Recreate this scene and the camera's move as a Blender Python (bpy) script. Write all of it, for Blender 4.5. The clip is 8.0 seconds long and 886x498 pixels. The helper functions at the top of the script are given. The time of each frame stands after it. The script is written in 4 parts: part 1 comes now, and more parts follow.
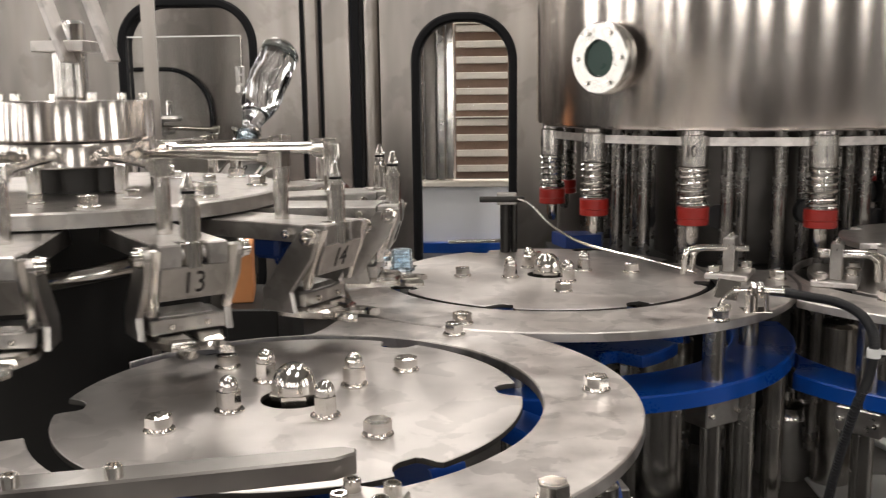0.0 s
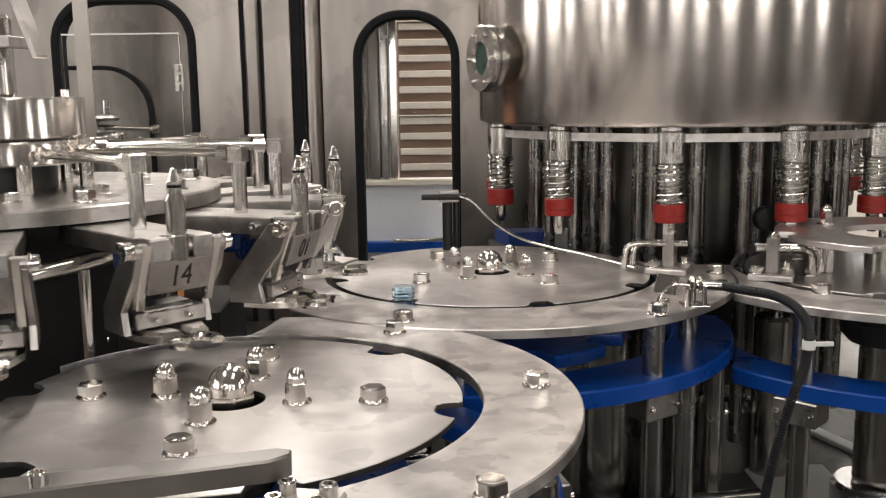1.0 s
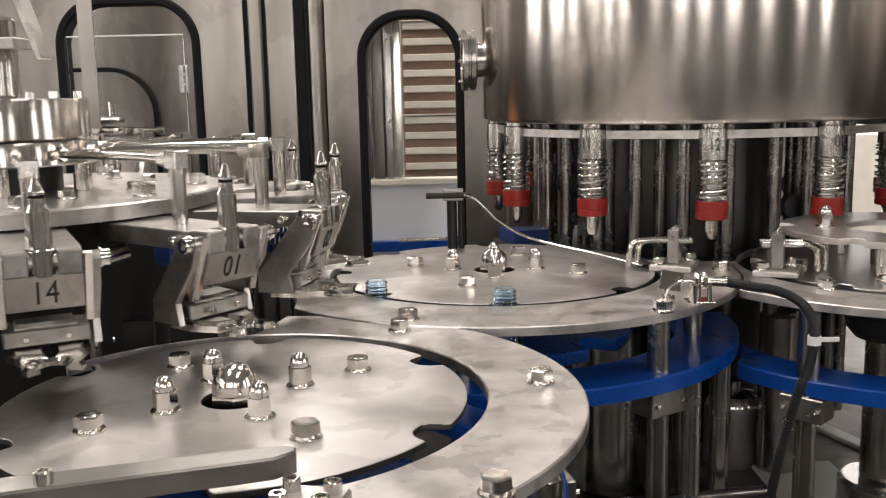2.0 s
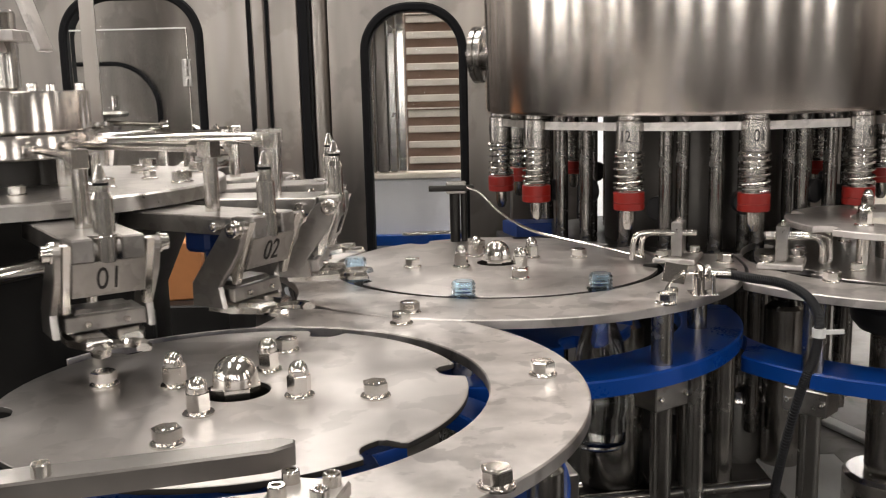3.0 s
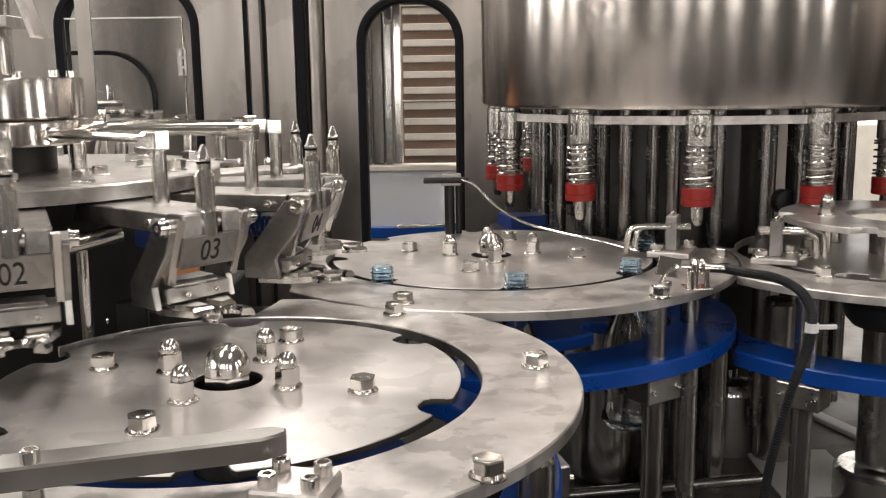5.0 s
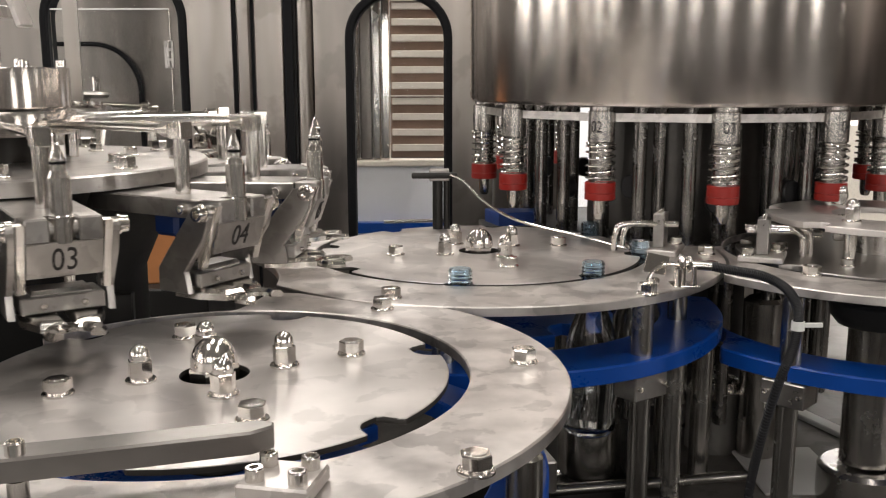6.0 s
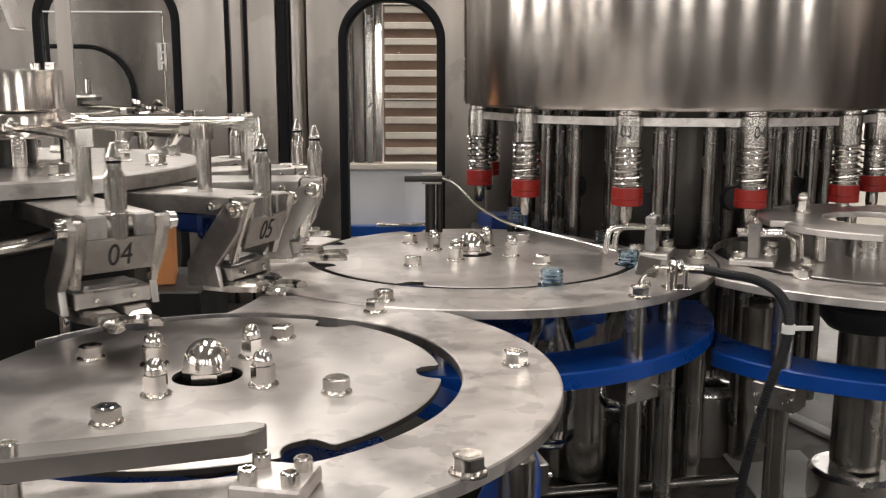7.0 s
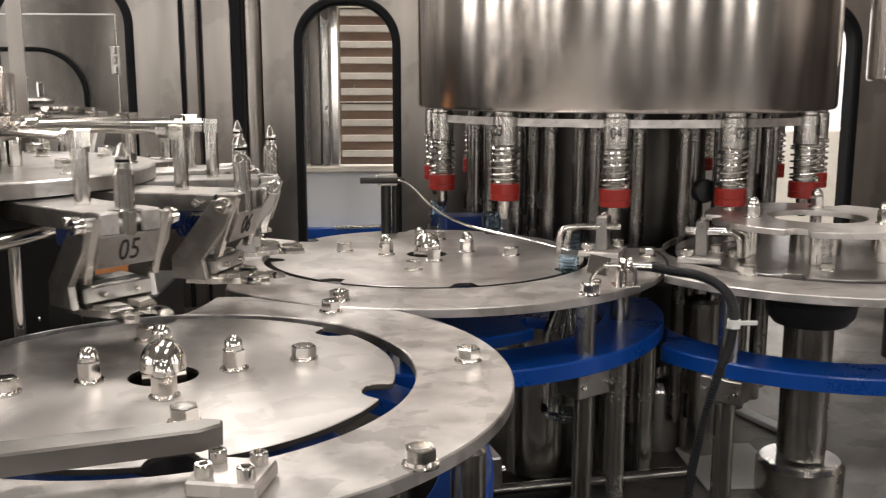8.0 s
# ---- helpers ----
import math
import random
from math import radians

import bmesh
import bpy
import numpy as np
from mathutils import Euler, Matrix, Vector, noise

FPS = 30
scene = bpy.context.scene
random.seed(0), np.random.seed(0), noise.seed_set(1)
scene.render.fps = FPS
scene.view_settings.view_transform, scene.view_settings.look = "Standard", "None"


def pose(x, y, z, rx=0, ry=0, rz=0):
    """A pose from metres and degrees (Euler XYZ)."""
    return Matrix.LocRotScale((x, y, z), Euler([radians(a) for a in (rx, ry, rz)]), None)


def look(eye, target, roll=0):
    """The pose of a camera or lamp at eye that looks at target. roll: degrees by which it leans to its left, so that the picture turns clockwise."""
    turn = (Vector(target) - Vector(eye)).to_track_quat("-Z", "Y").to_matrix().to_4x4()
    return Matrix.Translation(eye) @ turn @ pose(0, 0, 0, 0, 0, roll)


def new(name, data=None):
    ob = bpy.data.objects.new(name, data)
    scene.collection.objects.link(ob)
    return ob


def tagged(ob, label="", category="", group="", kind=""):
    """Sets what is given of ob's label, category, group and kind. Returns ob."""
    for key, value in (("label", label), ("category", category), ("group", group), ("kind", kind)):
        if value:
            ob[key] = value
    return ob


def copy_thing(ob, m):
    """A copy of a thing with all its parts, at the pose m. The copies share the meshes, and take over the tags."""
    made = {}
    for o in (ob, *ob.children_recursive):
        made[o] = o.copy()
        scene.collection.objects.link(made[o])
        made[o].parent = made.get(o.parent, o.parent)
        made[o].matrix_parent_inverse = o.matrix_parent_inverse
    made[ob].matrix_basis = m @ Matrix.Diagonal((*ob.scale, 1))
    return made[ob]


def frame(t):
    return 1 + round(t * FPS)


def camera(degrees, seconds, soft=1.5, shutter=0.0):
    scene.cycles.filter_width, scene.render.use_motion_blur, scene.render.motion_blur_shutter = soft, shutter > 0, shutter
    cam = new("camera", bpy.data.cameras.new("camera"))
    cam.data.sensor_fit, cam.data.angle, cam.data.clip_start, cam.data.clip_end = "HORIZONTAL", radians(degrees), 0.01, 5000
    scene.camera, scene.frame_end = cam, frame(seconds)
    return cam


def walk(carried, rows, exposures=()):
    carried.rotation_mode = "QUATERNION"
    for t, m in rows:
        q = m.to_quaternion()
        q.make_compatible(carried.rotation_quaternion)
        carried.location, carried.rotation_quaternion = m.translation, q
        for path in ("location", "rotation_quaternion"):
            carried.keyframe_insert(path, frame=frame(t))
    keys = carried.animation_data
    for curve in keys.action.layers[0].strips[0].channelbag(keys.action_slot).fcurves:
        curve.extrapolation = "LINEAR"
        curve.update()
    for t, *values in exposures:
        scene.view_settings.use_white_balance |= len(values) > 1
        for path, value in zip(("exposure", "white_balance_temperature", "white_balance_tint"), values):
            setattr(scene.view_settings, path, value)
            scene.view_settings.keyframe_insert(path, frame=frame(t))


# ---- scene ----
cam = camera(50.2, 8.0, soft=1.15, shutter=0.4)

PATH = [
    (0, (-0.0015, -0.0087, 0.2499), (-0.1081, 1.9600, -0.0761), -0.69),
    (0.5, (0.0055, 0.0001, 0.2455), (-0.0210, 1.9730, -0.0817), -0.62),
    (1, (0.0058, -0.0018, 0.2466), (0.0105, 1.9700, -0.0820), -0.78),
    (1.5, (0.0062, -0.0043, 0.2464), (0.0066, 1.9690, -0.0808), -1.02),
    (3, (0.0109, 0.0020, 0.2416), (-0.0079, 1.9730, -0.0988), -1.36),
    (3.5, (0.0080, 0.0000, 0.2420), (-0.0080, 1.9700, -0.1020), -1.20),
    (4, (0.0095, -0.0009, 0.2415), (-0.0033, 1.9700, -0.1022), -0.99),
    (5.5, (0.0121, 0.0052, 0.2378), (0.0139, 1.9740, -0.1226), -0.46),
    (6, (0.0092, 0.0053, 0.2374), (0.0308, 1.9740, -0.1251), -0.08),
    (6.5, (0.0078, 0.0037, 0.2381), (0.0388, 1.9710, -0.1195), 0.09),
    (7, (0.0093, 0.0021, 0.2373), (0.0462, 1.9710, -0.1177), 0.10),
    (7.5, (0.0147, -0.0035, 0.2387), (0.0731, 1.9650, -0.1161), 0.14),
    (8, (0.0138, -0.0152, 0.2375), (0.1374, 1.9510, -0.1120), 0.04),
]
walk(cam, [(t, look(eye, target, roll)) for t, eye, target, roll in PATH])

# ---- light ----
world = bpy.data.worlds.new("world")
world.use_nodes = True
scene.world = world
world.node_tree.nodes["Background"].inputs[0].default_value = (0.9, 0.95, 1.0, 1)
world.node_tree.nodes["Background"].inputs[1].default_value = 0.6
scene.view_settings.exposure = -0.17


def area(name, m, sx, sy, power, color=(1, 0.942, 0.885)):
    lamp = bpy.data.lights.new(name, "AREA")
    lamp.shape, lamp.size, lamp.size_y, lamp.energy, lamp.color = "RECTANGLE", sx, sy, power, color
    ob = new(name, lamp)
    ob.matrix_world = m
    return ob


CEIL = 2.6
# unseen hall lamps, added to light the machine from above
for lx, ly, pw in ((-1.0, 0.2, 28), (0.9, -0.2, 16), (-0.5, 1.9, 30), (0.7, 2.1, 34)):
    area("added_lamp", pose(lx, ly, CEIL - 0.12), 0.22, 1.3, pw)
# three more unseen lamps added, lower, beyond the back doors for plate highlights
for lx, ly, pw in ((-0.85, 3.9, 28), (-2.1, 4.1, 58), (0.35, 4.2, 26)):
    area("added_lamp", pose(lx, ly, 1.85), 0.22, 1.3, pw)
# unseen lamp added before the white partition to whiten it
area("screen_fill", look((2.1, 4.1, 2.3), (2.1, 5.2, 0.5)), 1.6, 0.2, 170)
# strip added unseen inside the enclosure, under the back doors' top, for highlights
area("highlight_strip", look((-0.75, 2.49, 0.765), (-0.45, 1.0, 0.0)), 0.9, 0.04, 4.0, (1, 0.925, 0.84))
# unseen light panels added behind the camera to streak the tank's reflections
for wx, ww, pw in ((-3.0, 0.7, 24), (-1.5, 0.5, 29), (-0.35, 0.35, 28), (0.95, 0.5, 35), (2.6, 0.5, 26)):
    area("streak_panel", pose(wx, -3.96, 1.0, 90, 0, 0), ww, 2.0, pw, (1.0, 0.952, 0.90))
# more added panels on the west side, for the tank's left half
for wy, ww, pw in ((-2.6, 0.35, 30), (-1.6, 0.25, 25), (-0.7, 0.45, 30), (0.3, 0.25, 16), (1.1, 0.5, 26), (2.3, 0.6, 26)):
    area("streak_panel", pose(-3.96, wy, 1.0, 90, 0, -90), ww, 2.0, pw, (1.0, 0.952, 0.90))

# added panels on the east side, for the tank's right half
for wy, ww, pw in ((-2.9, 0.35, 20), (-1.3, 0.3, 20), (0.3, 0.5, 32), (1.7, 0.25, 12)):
    area("streak_panel", pose(3.96, wy, 1.0, 90, 0, 90), ww, 2.0, pw, (1.0, 0.952, 0.90))

# ---- materials ----


def material(name, color, rough=0.5, metal=0.0, vary=0.1, scale=8.0, bump=0.0, bump_scale=200.0, rough_vary=0.1,
             stretch=(1, 1, 1), trans=0.0, ior=1.45, aniso=0.0, marks=0.0, reflect_streaks=False, stains=0.0, stain_scale=7.0):
    """A principled surface with colour and gloss varied at two scales, and fine relief."""
    m = bpy.data.materials.new(name)
    m.use_nodes = True
    t = m.node_tree
    b = t.nodes["Principled BSDF"]
    coord = t.nodes.new("ShaderNodeTexCoord")
    mapping = t.nodes.new("ShaderNodeMapping")
    mapping.inputs["Scale"].default_value = stretch
    t.links.new(coord.outputs["Object"], mapping.inputs["Vector"])
    big = t.nodes.new("ShaderNodeTexNoise")
    big.inputs["Scale"].default_value, big.inputs["Detail"].default_value = scale, 3
    fine = t.nodes.new("ShaderNodeTexNoise")
    fine.inputs["Scale"].default_value, fine.inputs["Detail"].default_value = bump_scale, 3
    t.links.new(mapping.outputs["Vector"] if reflect_streaks else coord.outputs["Object"], big.inputs["Vector"])
    t.links.new(mapping.outputs["Vector"], fine.inputs["Vector"])
    ramp = t.nodes.new("ShaderNodeMapRange")
    ramp.inputs["From Min"].default_value, ramp.inputs["From Max"].default_value = 0.32, 0.68
    ramp.inputs["To Min"].default_value, ramp.inputs["To Max"].default_value = 1 - vary, 1 + vary * 0.5
    t.links.new(big.outputs["Fac"], ramp.inputs["Value"])
    mix = t.nodes.new("ShaderNodeVectorMath")
    mix.operation = "SCALE"
    mix.inputs[0].default_value = color
    t.links.new(ramp.outputs["Result"], mix.inputs["Scale"])
    shade = mix
    if stains:
        spots = t.nodes.new("ShaderNodeTexNoise")
        spots.inputs["Scale"].default_value, spots.inputs["Detail"].default_value = stain_scale, 8
        spots.inputs["Distortion"].default_value = 0.35
        t.links.new(coord.outputs["Object"], spots.inputs["Vector"])
        level = t.nodes.new("ShaderNodeMapRange")
        level.interpolation_type = "SMOOTHSTEP"
        level.inputs["From Min"].default_value, level.inputs["From Max"].default_value = 0.53, 0.575
        level.inputs["To Min"].default_value, level.inputs["To Max"].default_value = 1.0, 1.0 - stains
        t.links.new(spots.outputs["Fac"], level.inputs["Value"])
        shade = t.nodes.new("ShaderNodeVectorMath")
        shade.operation = "SCALE"
        t.links.new(mix.outputs["Vector"], shade.inputs[0])
        t.links.new(level.outputs["Result"], shade.inputs["Scale"])
    t.links.new(shade.outputs["Vector"], b.inputs["Base Color"])
    add = t.nodes.new("ShaderNodeMath")
    add.operation = "MULTIPLY_ADD"
    t.links.new(fine.outputs["Fac"], add.inputs[0])
    add.inputs[1].default_value = rough_vary
    gloss = t.nodes.new("ShaderNodeMapRange")
    gloss.inputs["From Min"].default_value, gloss.inputs["From Max"].default_value = 0.2, 0.8
    gloss.inputs["To Min"].default_value, gloss.inputs["To Max"].default_value = rough - rough_vary, rough + rough_vary * 0.5
    t.links.new(big.outputs["Fac"], gloss.inputs["Value"])
    t.links.new(gloss.outputs["Result"], add.inputs[2])
    t.links.new(add.outputs["Value"], b.inputs["Roughness"])
    if marks:
        cells = t.nodes.new("ShaderNodeTexVoronoi")
        cells.inputs["Scale"].default_value = 26
        warp = t.nodes.new("ShaderNodeTexNoise")
        warp.inputs["Scale"].default_value, warp.inputs["Detail"].default_value = 18, 3
        blend = t.nodes.new("ShaderNodeMix")
        blend.data_type = "VECTOR"
        blend.inputs["Factor"].default_value = 0.12
        t.links.new(coord.outputs["Object"], warp.inputs["Vector"])
        t.links.new(coord.outputs["Object"], blend.inputs["A"])
        t.links.new(warp.outputs["Color"], blend.inputs["B"])
        t.links.new(blend.outputs["Result"], cells.inputs["Vector"])
        edge = t.nodes.new("ShaderNodeMapRange")
        edge.interpolation_type = "SMOOTHSTEP"
        edge.inputs["From Min"].default_value, edge.inputs["From Max"].default_value = 0.10, 0.50
        edge.inputs["To Min"].default_value, edge.inputs["To Max"].default_value = 0.0, marks
        t.links.new(cells.outputs["Distance"], edge.inputs["Value"])
        streak = t.nodes.new("ShaderNodeTexNoise")
        streak.inputs["Scale"].default_value, streak.inputs["Detail"].default_value = 5, 4
        t.links.new(coord.outputs["Object"], streak.inputs["Vector"])
        some = t.nodes.new("ShaderNodeMapRange")
        some.inputs["From Min"].default_value, some.inputs["From Max"].default_value = 0.48, 0.62
        t.links.new(streak.outputs["Fac"], some.inputs["Value"])
        where = t.nodes.new("ShaderNodeMath")
        where.operation = "MULTIPLY"
        t.links.new(edge.outputs["Result"], where.inputs[0])
        t.links.new(some.outputs["Result"], where.inputs[1])
        total = t.nodes.new("ShaderNodeMath")
        total.operation = "ADD"
        t.links.new(add.outputs["Value"], total.inputs[0])
        t.links.new(where.outputs["Value"], total.inputs[1])
        t.links.new(total.outputs["Value"], b.inputs["Roughness"])
    b.inputs["Metallic"].default_value = metal
    b.inputs["Transmission Weight"].default_value = trans
    b.inputs["IOR"].default_value = ior
    if aniso:
        tangent = t.nodes.new("ShaderNodeTangent")
        tangent.direction_type, tangent.axis = "RADIAL", "Z"
        b.inputs["Anisotropic"].default_value, b.inputs["Anisotropic Rotation"].default_value = aniso, 0.25
        t.links.new(tangent.outputs["Tangent"], b.inputs["Tangent"])
    if bump:
        bp = t.nodes.new("ShaderNodeBump")
        bp.inputs["Strength"].default_value, bp.inputs["Distance"].default_value = bump, 0.001
        t.links.new(fine.outputs["Fac"], bp.inputs["Height"])
        t.links.new(bp.outputs["Normal"], b.inputs["Normal"])
    return m


STEEL = (0.63, 0.595, 0.57)
plate_steel = material("plate_steel", STEEL, 0.36, 1, 0.20, 30, 0.03, 90, 0.10, marks=0.12, stains=0.20, stain_scale=26.0)
wheel_steel = material("wheel_steel", (0.65, 0.615, 0.59), 0.37, 1, 0.24, 9, 0.03, 120, 0.08, marks=0.10, stains=0.13, stain_scale=20.0)
tank_steel = material("tank_steel", (0.74, 0.69, 0.65), 0.19, 1, 0.05, 3, 0.0, 14, 0.03, (1, 1, 50), aniso=0.86)
hub_steel = material("hub_steel", (0.62, 0.58, 0.545), 0.20, 1, 0.08, 12, 0.0, 40, 0.04, (1, 1, 30), aniso=0.85)
polished = material("polished_steel", (0.72, 0.69, 0.65), 0.15, 1, 0.05, 30, 0, 100, 0.04)
cast_steel = material("cast_steel", (0.36, 0.34, 0.32), 0.32, 1, 0.15, 25, 0.25, 300, 0.1)
# upright colour streaks paint in blurred reflections; the stains are smudges on the steel
wall_steel = material("wall_steel", (0.345, 0.314, 0.290), 0.30, 1, 0.50, 1.2, 0.03, 12, 0.10, (5, 5, 0.9), reflect_streaks=True, stains=0.16, stain_scale=5.0)
# dark steel, taken near black to hold the shade low in the machine
dark_shade_steel = material("dark_shade_steel", (0.045, 0.043, 0.041), 0.42, 0.9, 0.2, 8, 0.2, 200, 0.1)
rod_steel = material("rod_steel", (0.46, 0.44, 0.415), 0.22, 1, 0.15, 20, 0.1, 150, 0.08)
blue_plastic = material("blue_plastic", (0.003, 0.058, 0.32), 0.28, 0, 0.1, 10, 0.1, 300, 0.06)
red_plastic = material("red_plastic", (0.27, 0.014, 0.009), 0.38, 0, 0.1, 40, 0.1, 400, 0.06)
# near-black matte, also paints the shade on the rinser drum and filler skirt
dark_shade_paint = material("dark_shade_paint", (0.016, 0.015, 0.014), 0.5, 0, 0.2, 8, 0.1, 150, 0.1)
# darker copy of the blue plastic, for blue parts that sit in shade
shaded_blue_plastic = material("shaded_blue_plastic", (0.003, 0.026, 0.14), 0.4, 0, 0.1, 10, 0.1, 300, 0.06)
black_rubber = material("black_rubber", (0.009, 0.009, 0.010), 0.7, 0, 0.1, 20, 0.1, 200, 0.1, ior=1.22)
black_plastic = material("black_plastic", (0.02, 0.02, 0.022), 0.4, 0, 0.1, 20, 0.1, 200, 0.1)
white_paint = material("white_paint", (0.78, 0.79, 0.82), 0.5, 0, 0.04, 4, 0.05, 200, 0.05)
hall_paint = material("hall_paint", (0.15, 0.14, 0.13), 0.7, 0, 0.05, 2, 0.05, 100, 0.05)
floor_paint = material("floor_paint", (0.14, 0.14, 0.135), 0.35, 0, 0.1, 3, 0.1, 80, 0.1)
brown_board = material("brown_board", (0.30, 0.20, 0.15), 0.7, 0, 0.15, 12, 0.2, 120, 0.05)
slat_paint = material("slat_paint", (0.74, 0.68, 0.60), 0.6, 0, 0.08, 20, 0.1, 150, 0.05)
carton = material("carton", (0.62, 0.26, 0.10), 0.75, 0, 0.1, 15, 0.15, 150, 0.05)
ink = material("engraved_ink", (0.015, 0.013, 0.012), 0.6, 0, 0.05, 30, 0, 100, 0.05)
white_plastic = material("white_plastic", (0.75, 0.75, 0.73), 0.4, 0, 0.04, 20, 0, 100, 0.05)
green_film = material("sight_glass_dark", (0.03, 0.06, 0.05), 0.28, 0, 0.05, 20, 0, 100, 0.03, ior=1.25)
clear_pet = material("clear_pet", (0.985, 0.993, 1.0), 0.05, 0, 0.01, 30, 0, 100, 0.02, trans=1.0, ior=1.25)
blue_pet = material("blue_pet", (0.74, 0.88, 0.99), 0.10, 0, 0.02, 30, 0, 100, 0.02, trans=1.0, ior=1.30)
pane_glass = material("pane_glass", (0.97, 0.98, 0.98), 0.02, 0, 0.01, 30, 0, 100, 0.01, trans=1.0, ior=1.05)

# darker drum and rod steels, shade under the filler tank put into colour
shaded_drum_steel = material("shaded_drum_steel", (0.11, 0.104, 0.098), 0.36, 1, 0.3, 10, 0.1, 120, 0.1)
shaded_rod_steel = material("shaded_rod_steel", (0.27, 0.257, 0.243), 0.24, 1, 0.2, 20, 0.1, 150, 0.08)
disc_side = material("disc_side", (0.07, 0.065, 0.06), 0.5, 0.8, 0.2, 30, 0.1, 200, 0.1)
bar_steel = material("bar_steel", (0.21, 0.197, 0.185), 0.33, 1, 0.25, 14, 0.08, 120, 0.1, stains=0.15, stain_scale=20.0)
bed_steel = material("bed_steel", (0.28, 0.268, 0.255), 0.46, 1, 0.3, 9, 0.05, 90, 0.1, marks=0.08, stains=0.2, stain_scale=12.0)
grip_steel = material("grip_steel", (0.40, 0.38, 0.36), 0.30, 1, 0.22, 30, 0.15, 260, 0.08, stains=0.15, stain_scale=40.0)

# ---- mesh helpers ----


def finish(name, bm, mat, angle=32):
    bmesh.ops.recalc_face_normals(bm, faces=bm.faces)
    for f in bm.faces:
        f.smooth = True
    me = bpy.data.meshes.new(name)
    bm.to_mesh(me)
    bm.free()
    me.set_sharp_from_angle(angle=radians(angle))
    me.materials.append(mat)
    return me


def put(name, me, parent=None, m=None, label=""):
    ob = new(name, me)
    ob.parent = parent
    if m is not None:
        ob.matrix_basis = m
    if label:
        ob["label"] = label
    return ob


def part(name, bm, mat, parent, label="", m=None, angle=32):
    return put(name, finish(name, bm, mat, angle), parent, m, label)


def thing(name, m, label, category, group="", kind=""):
    ob = new(name)
    ob.empty_display_size = 0.05
    ob.matrix_basis = m
    return tagged(ob, label, category, group, kind)


def lathe(bm, profile, seg=48, m=None):
    """Turns (radius, z) points about the z axis; a radius of 0 closes the end."""
    rings = []
    for r, z in profile:
        if r < 1e-6:
            rings.append([bm.verts.new((0, 0, z))])
        else:
            rings.append([bm.verts.new((r * math.cos(2 * math.pi * i / seg), r * math.sin(2 * math.pi * i / seg), z)) for i in range(seg)])
    for a, b in zip(rings, rings[1:]):
        for i in range(seg):
            j = (i + 1) % seg
            if len(a) == 1 and len(b) == 1:
                continue
            if len(a) == 1:
                bm.faces.new((a[0], b[i], b[j]))
            elif len(b) == 1:
                bm.faces.new((a[i], b[0], a[j]))
            else:
                bm.faces.new((a[i], a[j], b[j], b[i]))
    if m is not None:
        bmesh.ops.transform(bm, matrix=m, verts=[v for r in rings for v in r])
    return bm


def rod(bm, r, a, b, seg=16, chamfer=0.0):
    a, b = Vector(a), Vector(b)
    d = (b - a).length
    m = Matrix.Translation(a) @ (b - a).to_track_quat("Z", "Y").to_matrix().to_4x4()
    c = chamfer or min(r * 0.2, d * 0.2)
    return lathe(bm, [(0, 0), (r - c, 0), (r, c), (r, d - c), (r - c, d), (0, d)], seg, m)


def box(bm, x0, x1, y0, y1, z0, z1, bevel=0.0015, m=None):
    made = bmesh.ops.create_cube(bm, size=1)["verts"]
    bmesh.ops.transform(bm, matrix=Matrix.LocRotScale(((x0 + x1) / 2, (y0 + y1) / 2, (z0 + z1) / 2), None, (x1 - x0, y1 - y0, z1 - z0)), verts=made)
    if m is not None:
        bmesh.ops.transform(bm, matrix=m, verts=made)
    if bevel:
        edges = list({e for v in made for e in v.link_edges})
        bmesh.ops.bevel(bm, geom=edges, offset=bevel, segments=1, profile=0.5, affect="EDGES", clamp_overlap=True)
    return bm


def prism(bm, outline, z0, z1, chamfer=0.001, holes=(), m=None):
    """A plate from an outline (x, y), counter-clockwise, with a small chamfer; the cap is one face."""
    n = len(outline)
    c = (sum(p[0] for p in outline) / n, sum(p[1] for p in outline) / n)
    loops = []
    for z, s in ((z0, 0), (z1 - chamfer, 0), (z1, chamfer)):
        row = []
        for i, (x, y) in enumerate(outline):
            px, py = outline[i - 1]
            qx, qy = outline[(i + 1) % n]
            tx, ty = qx - px, qy - py
            k = math.hypot(tx, ty) or 1
            row.append(bm.verts.new((x - ty / k * s, y + tx / k * s, z)))
        loops.append(row)
    for a, b in zip(loops, loops[1:]):
        for i in range(n):
            j = (i + 1) % n
            bm.faces.new((a[i], a[j], b[j], b[i]))
    bm.faces.new(loops[-1])
    bm.faces.new(loops[0][::-1])
    if m is not None:
        bmesh.ops.transform(bm, matrix=m, verts=[v for r in loops for v in r])
    return bm


def band(bm, inner, outer, z0, z1, closed=True, chamfer=0.001):
    """A flat plate between two rows of as many points (x, y)."""
    n = len(inner)
    rows = []
    for i in range(n):
        (ix, iy), (ox, oy) = inner[i], outer[i]
        d = math.hypot(ox - ix, oy - iy) or 1
        c = min(chamfer, d * 0.3)
        ux, uy = (ox - ix) / d * c, (oy - iy) / d * c
        rows.append([bm.verts.new(p) for p in ((ix, iy, z0), (ox, oy, z0), (ox, oy, z1 - c), (ox - ux, oy - uy, z1), (ix + ux, iy + uy, z1), (ix, iy, z1 - c))])
    for i in range(n if closed else n - 1):
        a, b = rows[i], rows[(i + 1) % n]
        for k in range(6):
            l = (k + 1) % 6
            bm.faces.new((a[k], a[l], b[l], b[k]))
    if not closed:
        bm.faces.new(rows[0])
        bm.faces.new(rows[-1][::-1])
    return bm


